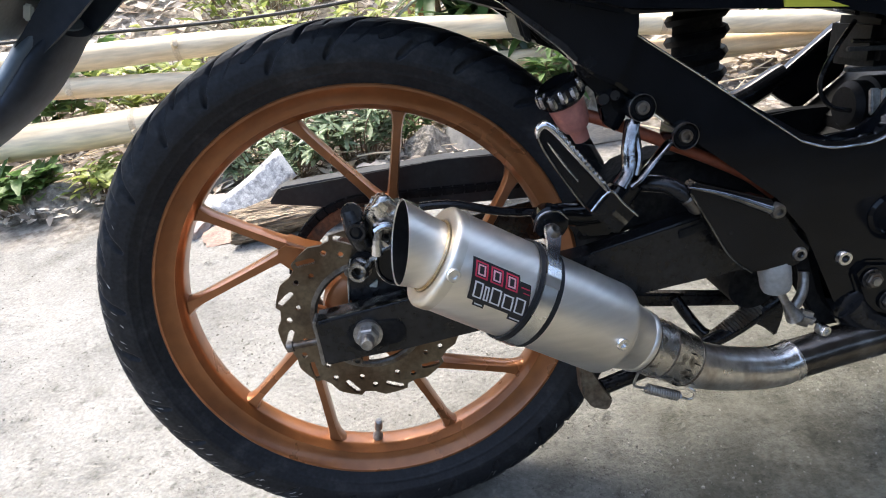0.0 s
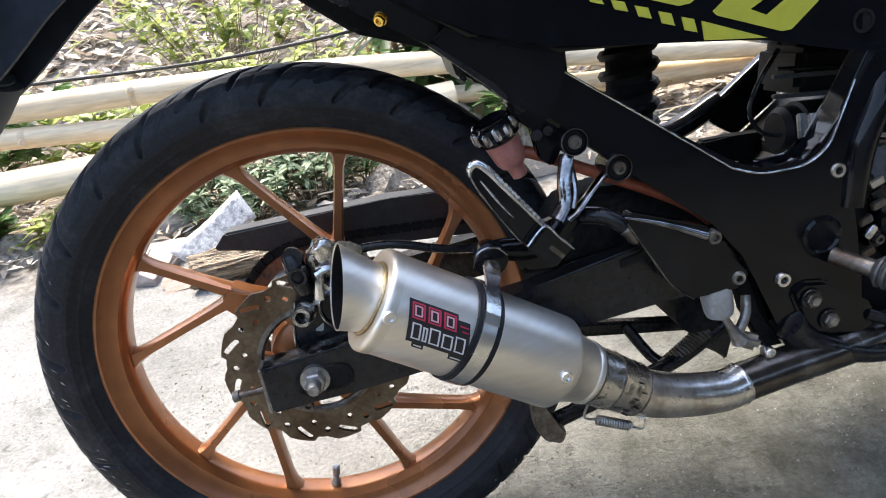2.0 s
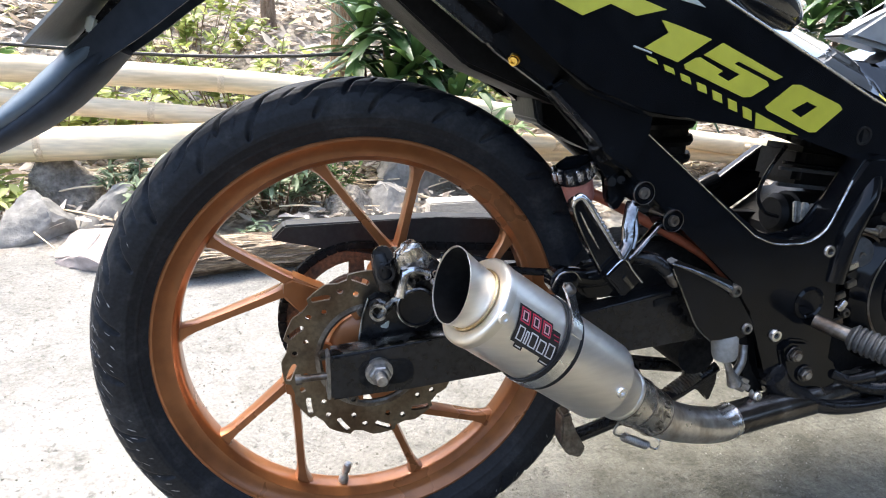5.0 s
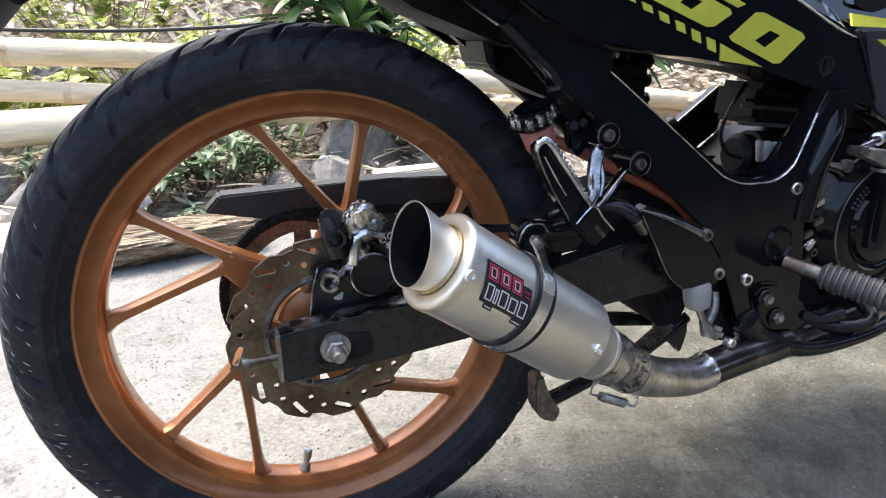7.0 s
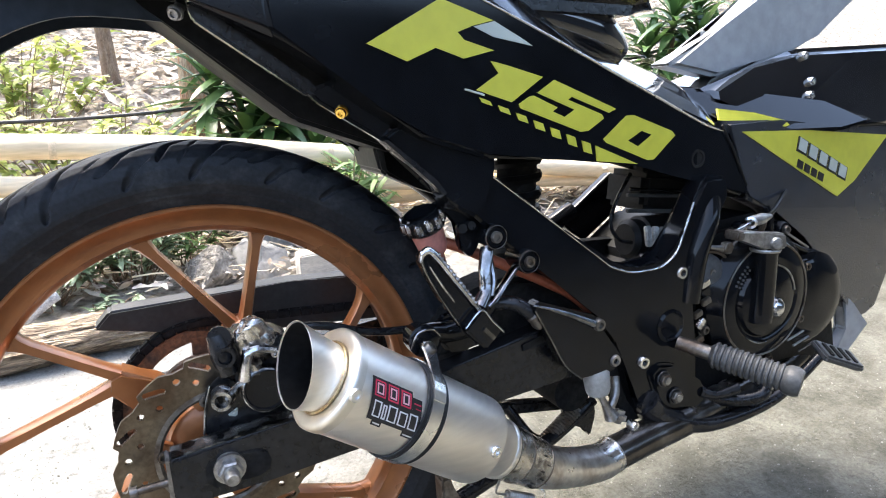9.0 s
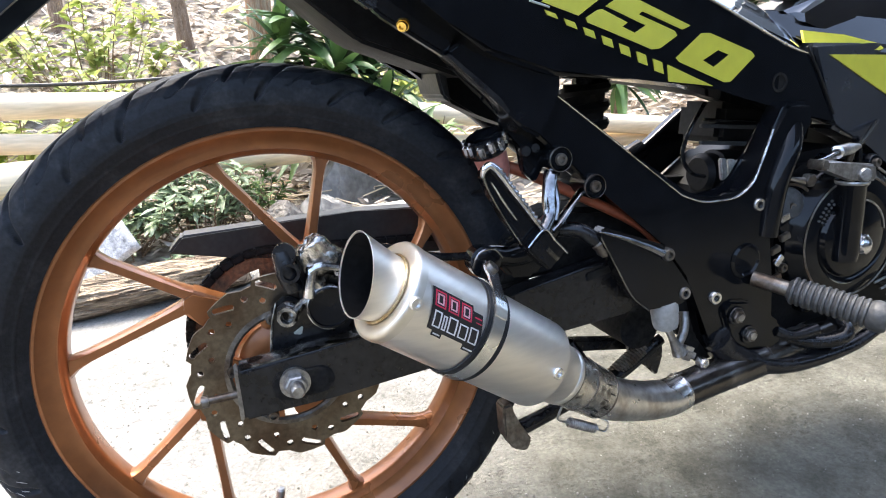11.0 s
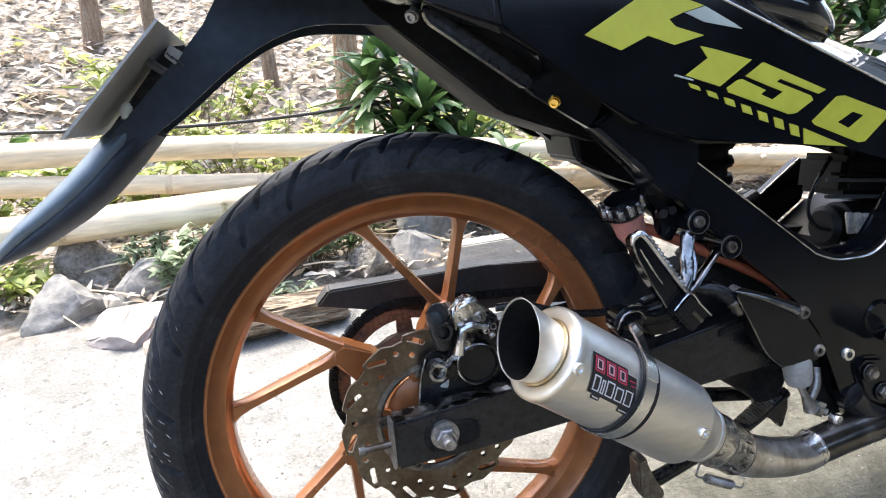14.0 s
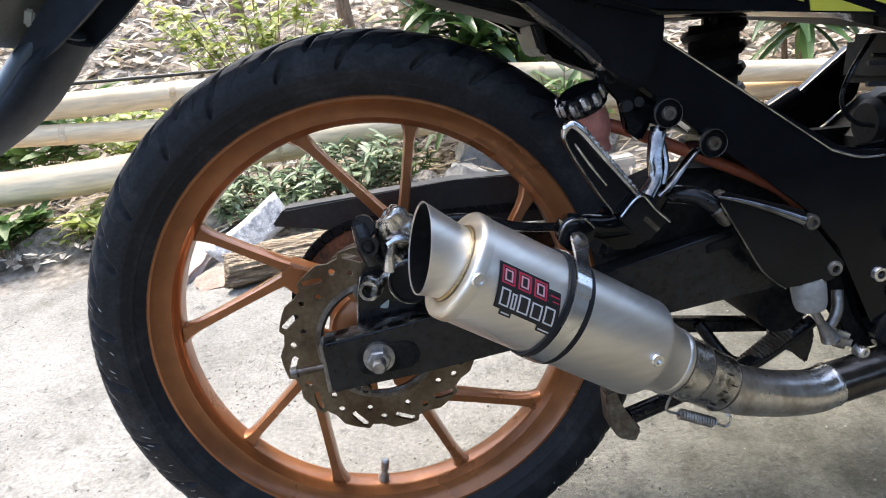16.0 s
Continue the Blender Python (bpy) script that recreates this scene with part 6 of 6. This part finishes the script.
def old_plate():
    """A bent, worn plate that leans on the weeds; its marks are plain bars."""
    corner = [Vector(c) for c in ((-0.448, 0.900, 0.048), (-0.385, 0.868, 0.004), (-0.226, 0.925, 0.086), (-0.263, 0.965, 0.150))]

    def at(u, v, lift=0.0):
        a, b_ = corner[0].lerp(corner[3], u), corner[1].lerp(corner[2], u)
        return a.lerp(b_, v) + Vector((0, -lift, lift)) + Vector((0, -0.35, 0.9)) * (-0.005 * math.sin(math.pi * u) + 0.0015 * math.sin(9 * u))

    def sheet(u0, u1, v0, v1, lift, n=12):
        bm = bmesh.new()
        rows = [[bm.verts.new(at(u0 + (u1 - u0) * i / n, v0 + (v1 - v0) * j / 4, lift)) for j in range(5)] for i in range(n + 1)]
        for a, b_ in zip(rows, rows[1:]):
            for k in range(4):
                bm.faces.new((a[k], a[k + 1], b_[k + 1], b_[k]))
        return bm
    ob = part("bent_plate", sheet(0, 1, 0, 1, 0), PLATE)
    so = ob.modifiers.new("thick", "SOLIDIFY")
    so.thickness = 0.0012
    marks = [(0.10, 0.22, 0.12, 0.50), (0.27, 0.40, 0.15, 0.52), (0.44, 0.55, 0.14, 0.50), (0.60, 0.70, 0.16, 0.46), (0.76, 0.90, 0.14, 0.52), (0.30, 0.42, 0.62, 0.88), (0.48, 0.56, 0.64, 0.88), (0.66, 0.86, 0.62, 0.84)]
    for m in marks:
        part("worn_bar", sheet(*m, 0.0012, 4), FADED, ob)
    return tagged(ob, "bent and worn white plate lying against a log", "plate")


old_plate()

# ---- plants ----


def leaf_into(vs, fs, at, way, side, length, width, droop, folds=4):
    """Adds one bent leaf, with a keel, to vertex and face lists."""
    at, way, side = np.array(at), np.array(way), np.array(side)
    up = np.cross(side, way)
    i0 = len(vs)
    for k in range(folds + 1):
        t = k / folds
        w = width * (math.sin(math.pi * min(1, t * 0.86 + 0.10)) ** 0.8)
        c = at + way * length * t + np.array([0, 0, -1]) * droop * length * t * t
        vs.append(tuple(c - side * w / 2 + up * w * 0.16))
        vs.append(tuple(c))
        vs.append(tuple(c + side * w / 2 + up * w * 0.16))
    for k in range(folds):
        a, b_ = i0 + 3 * k, i0 + 3 * k + 3
        fs.append((a, a + 1, b_ + 1, b_))
        fs.append((a + 1, a + 2, b_ + 2, b_ + 1))


def from_lists(name, vs, fs, mat, parent=None):
    me = bpy.data.meshes.new(name)
    me.from_pydata(vs, [], fs)
    me.polygons.foreach_set("use_smooth", [True] * len(fs))
    me.materials.append(mat)
    ob = new(name, me)
    ob.parent = parent
    return ob


def unit(v):
    v = np.array(v, float)
    return v / np.linalg.norm(v)


def shrub(at, spread, height, twigs, leaves, length, width, mat, seed, label, droop=0.35, name="shrub", group="low shrubs"):
    """Thin stems that carry whorls of small leaves."""
    rnd = np.random.default_rng(seed)
    root = thing(name, pose(at[0], at[1], at[2] + rise(at[1])), label, "shrub", group)
    vs, fs = [], []
    for _ in range(twigs):
        a = rnd.uniform(0, 2 * math.pi)
        rr = math.sqrt(rnd.uniform(0, 1))
        tip = np.array([spread[0] * rr * math.cos(a), spread[1] * rr * math.sin(a), height * rnd.uniform(0.35, 1.0)])
        foot = np.array([tip[0] * 0.45, tip[1] * 0.45, 0.0])
        mid = (foot + tip) / 2 + rnd.normal(0, 0.012, 3)
        part("stem", tube([tuple(foot), tuple(mid), tuple(tip)], 0.0018, 5, None, 3), BARK, root)
        for k in range(leaves):
            t = rnd.uniform(0.35, 1.0) ** 0.6
            p = foot + (tip - foot) * t
            b2 = rnd.uniform(0, 2 * math.pi)
            way = unit([math.cos(b2), math.sin(b2), rnd.uniform(-0.1, 1.1)])
            side = unit(np.cross(way, [0, 0, 1]) + rnd.normal(0, 0.2, 3))
            leaf_into(vs, fs, p, way, side, length * rnd.uniform(0.6, 1.2), width * rnd.uniform(0.7, 1.2), droop * rnd.uniform(0.3, 1.4), 3)
    from_lists("foliage", vs, fs, mat, root)
    return root


shrub((-0.30, 1.10, 0.01), (0.16, 0.10), 0.17, 40, 16, 0.050, 0.0135, SILVER, 1, "bushy pale green narrow-leaved shrub by the bamboo")
shrub((-0.10, 1.16, 0.01), (0.16, 0.10), 0.20, 42, 16, 0.050, 0.0135, SILVER, 2, "bushy pale green narrow-leaved shrub by the bamboo")
shrub((0.05, 1.22, 0.01), (0.10, 0.08), 0.19, 20, 13, 0.040, 0.010, GREEN, 3, "small dark green shrub among stones")
shrub((-0.49, 1.21, 0.05), (0.07, 0.05), 0.11, 12, 14, 0.045, 0.009, SILVER, 4, "tuft of pale narrow leaves between stones")
shrub((-0.80, 1.16, 0.02), (0.10, 0.06), 0.10, 12, 10, 0.060, 0.020, LIME, 5, "small yellow-green weed by the bamboo")
shrub((-1.02, 1.14, 0.02), (0.14, 0.07), 0.13, 16, 10, 0.070, 0.032, GREEN, 6, "low broad-leaved weed under the bamboo")
shrub((-0.12, 0.985, 0.0), (0.07, 0.04), 0.05, 10, 9, 0.035, 0.009, SILVER, 7, "sparse little weed on the bare soil")
shrub((-0.70, 1.75, 0.02), (0.35, 0.22), 0.32, 34, 12, 0.075, 0.038, LIME, 8, "sprawling yellow-green bush behind the bamboo")
shrub((-0.15, 1.85, 0.02), (0.40, 0.25), 0.36, 44, 13, 0.055, 0.025, LIME, 9, "sprawling yellow-green bush behind the bamboo")
shrub((-1.25, 1.80, 0.02), (0.35, 0.22), 0.34, 30, 11, 0.095, 0.050, GREEN, 10, "broad-leaved green bush behind the bamboo")
shrub((0.75, 1.95, 0.02), (0.40, 0.25), 0.30, 30, 11, 0.070, 0.030, LIME, 11, "sprawling yellow-green bush behind the bamboo")
shrub((-0.45, 2.35, 0.02), (0.45, 0.3), 0.42, 40, 12, 0.065, 0.03, LIME, 12, "yellow-green undergrowth among dry leaves")
shrub((0.55, 1.22, 0.02), (0.10, 0.06), 0.30, 18, 9, 0.10, 0.02, GREEN, 13, "green grassy tuft beside the bamboo")


def dracaena(at, heads, seed, label):
    rnd = np.random.default_rng(seed)
    root = thing("dracaena", pose(at[0], at[1], at[2] + rise(at[1])), label, "plant")
    for dx, dy, h in heads:
        part("stalk", tube([(0.3 * dx, 0.3 * dy, 0), (0.8 * dx, 0.8 * dy, h * 0.5), (dx, dy, h)], 0.011, 8, None, 4), BARK, root)
        vs, fs = [], []
        n = 48
        for j in range(n):
            a = j * 2.4 + rnd.normal(0, 0.2)
            el = 1.30 - 1.75 * (j / n) + rnd.normal(0, 0.1)
            way = unit([math.cos(a) * math.cos(el), math.sin(a) * math.cos(el), math.sin(el)])
            side = unit(np.cross(way, [0, 0, 1.0]) + rnd.normal(0, 0.12, 3))
            leaf_into(vs, fs, (dx, dy, h + 0.10 * (1 - j / n)), way, side, rnd.uniform(0.15, 0.25), rnd.uniform(0.030, 0.046), rnd.uniform(0.10, 0.55), 7)
        from_lists("leaf_head", vs, fs, GLOSSY, root)
    return root


dracaena((0.345, 1.60, 0.02), ((-0.06, 0.0, 0.44), (0.09, 0.05, 0.38), (-0.13, 0.06, 0.36), (0.15, -0.02, 0.30), (0.02, -0.10, 0.30), (-0.04, -0.06, 0.20), (0.16, -0.12, 0.14)), 4, "dark green broad-leaved dracaena behind the bamboo")
dracaena((2.25, 1.70, 0.02), ((-0.08, 0.0, 0.60), (0.10, 0.05, 0.62), (0.02, -0.06, 0.48), (0.2, 0.0, 0.50), (-0.18, 0.03, 0.46)), 12, "bright green broad-leaved plant behind the bamboo")
dracaena((1.55, 1.75, 0.02), ((-0.05, 0.0, 0.34), (0.10, 0.05, 0.30), (0.0, -0.06, 0.22)), 9, "dark green broad-leaved plant behind the bamboo")


def trunk(at, r, h, bend, seed, label, bark=BARK):
    rnd = random.Random(seed)
    pts = [(at[0] + bend * t + rnd.uniform(-0.015, 0.015), at[1], rise(at[1]) - 0.03 + h * t) for t in (0, 0.12, 0.3, 0.5, 0.75, 1)]
    ob = part("tree_trunk", tube(pts, [r * 1.35, r * 1.05, r, r * 0.95, r * 0.9, r * 0.8], 14), bark)
    return tagged(ob, label, "tree trunk", "slender trunks behind the yard")


trunk((0.165, 1.98, 0), 0.045, 2.4, 0.05, 1, "reddish brown tree trunk behind the bamboo", REDBARK)
trunk((-0.10, 2.75, 0), 0.030, 2.6, -0.10, 2, "thin pale tree trunk among dry leaves")
trunk((-0.95, 3.3, 0), 0.040, 2.8, 0.12, 3, "thin pale tree trunk among dry leaves")
trunk((-0.62, 3.0, 0), 0.028, 2.8, 0.05, 4, "thin pale tree trunk among dry leaves")
trunk((1.25, 2.9, 0), 0.045, 2.8, 0.05, 5, "thin pale tree trunk among dry leaves")
trunk((-1.7, 3.6, 0), 0.06, 2.8, 0.05, 6, "tree trunk among dry leaves")
cable = part("cable", tube([(-2.8, 1.55, 0.46), (-1.3, 1.55, 0.425), (-0.9, 1.55, 0.412), (-0.4, 1.55, 0.390), (0.05, 1.58, 0.397), (0.8, 1.70, 0.44), (2.6, 1.8, 0.56)], 0.0055, 8), CABLE)
tagged(cable, "thin dark hose strung above the bamboo", "cable")


def litter(n, x0, x1, y0, y1, seed, size, mat, name, label, z=0.02):
    rnd = np.random.default_rng(seed)
    vs, fs = [], []
    for _ in range(n):
        y = y0 + (y1 - y0) * rnd.uniform(0, 1) ** 1.3
        x = rnd.uniform(x0, x1) * (0.55 + 0.45 * (y - y0) / (y1 - y0))
        b2 = rnd.uniform(0, 2 * math.pi)
        way = unit([math.cos(b2), math.sin(b2), rnd.uniform(-0.15, 0.55)])
        side = unit(np.cross(way, [0, 0, 1]) + rnd.normal(0, 0.35, 3))
        leaf_into(vs, fs, (x, y, z + rise(y) + rnd.uniform(0.0, 0.03)), way, side, size * rnd.uniform(0.5, 1.3), size * rnd.uniform(0.25, 0.5), rnd.uniform(-0.2, 0.4), 2)
    ob = from_lists(name, vs, fs, mat)
    return tagged(ob, label, "leaf litter", kind="stuff")


litter(24000, -4.4, 6.2, 1.42, 6.0, 5, 0.080, LITTER, "leaf_litter", "dry brown and grey fallen leaves over the soil")
litter(1500, -2.6, 2.6, 1.04, 1.5, 6, 0.04, LITTER, "leaf_scraps", "small dry leaf scraps along the yard's edge")
litter(500, -4.5, 4.5, 2.2, 6.0, 7, 0.09, LIME, "low_weeds", "scattered yellow-green weeds among dry leaves", 0.05)


def pebbles(n, seed):
    """Tiny rounded stones with a flattened top."""
    rnd = np.random.default_rng(seed)
    vs, fs = [], []
    for _ in range(n):
        x, y = rnd.uniform(-1.5, 1.6), rnd.uniform(-0.45, 1.15)
        drift = float(noise.noise(Vector((x * 2.6, y * 4.2, 5)))) + 0.6 * float(noise.noise(Vector((x * 9, y * 11, 2))))
        if rnd.uniform(0, 1) > 0.16 + 0.9 * max(0.0, drift) / 0.5:
            continue
        s = 0.0006 + 0.0019 * rnd.uniform(0, 1) ** 4
        i0 = len(vs)
        a0 = rnd.uniform(0, 6)
        k6 = [a0 + k * 1.0472 for k in range(6)]
        j = rnd.uniform(0.55, 1.45, 6)
        z = 0.004 * float(noise.noise(Vector((x * 3, y * 3, 0))))
        vs += [(x + s * j[k] * math.cos(a), y + s * j[k] * math.sin(a), z - 0.002) for k, a in enumerate(k6)]
        vs += [(x + 0.6 * s * j[k] * math.cos(a), y + 0.6 * s * j[k] * math.sin(a), z + 0.0006 + s * rnd.uniform(0.2, 0.6)) for k, a in enumerate(k6)]
        fs += [(i0 + k, i0 + (k + 1) % 6, i0 + 6 + (k + 1) % 6, i0 + 6 + k) for k in range(6)]
        fs.append(tuple(i0 + 6 + k for k in range(6)))
    ob = from_lists("grit", vs, fs, GRIT)
    return tagged(ob, "loose grit and small pebbles on the concrete", "grit", kind="stuff")


pebbles(60000, 3)


def twigs(n, seed):
    """Dry stalks lying about under the bamboo."""
    rnd = np.random.default_rng(seed)
    bm = bmesh.new()
    for _ in range(n):
        x, y = rnd.uniform(-1.6, 1.5), rnd.uniform(1.05, 1.55)
        a, long = rnd.normal(0, 0.6), rnd.uniform(0.05, 0.24)
        d = Vector((math.cos(a), math.sin(a), rnd.uniform(-0.05, 0.25)))
        p0 = Vector((x, y, 0.03 + rnd.uniform(0, 0.03)))
        tube([p0, p0 + d * long * 0.5 + Vector((0, 0, rnd.uniform(-0.006, 0.010))), p0 + d * long], rnd.uniform(0.0012, 0.0032), 5, bm, 3)
    return tagged(part("dry_twigs", bm, BAMBOO), "dry pale twigs and stalks under the bamboo", "twigs", kind="stuff")


twigs(170, 8)
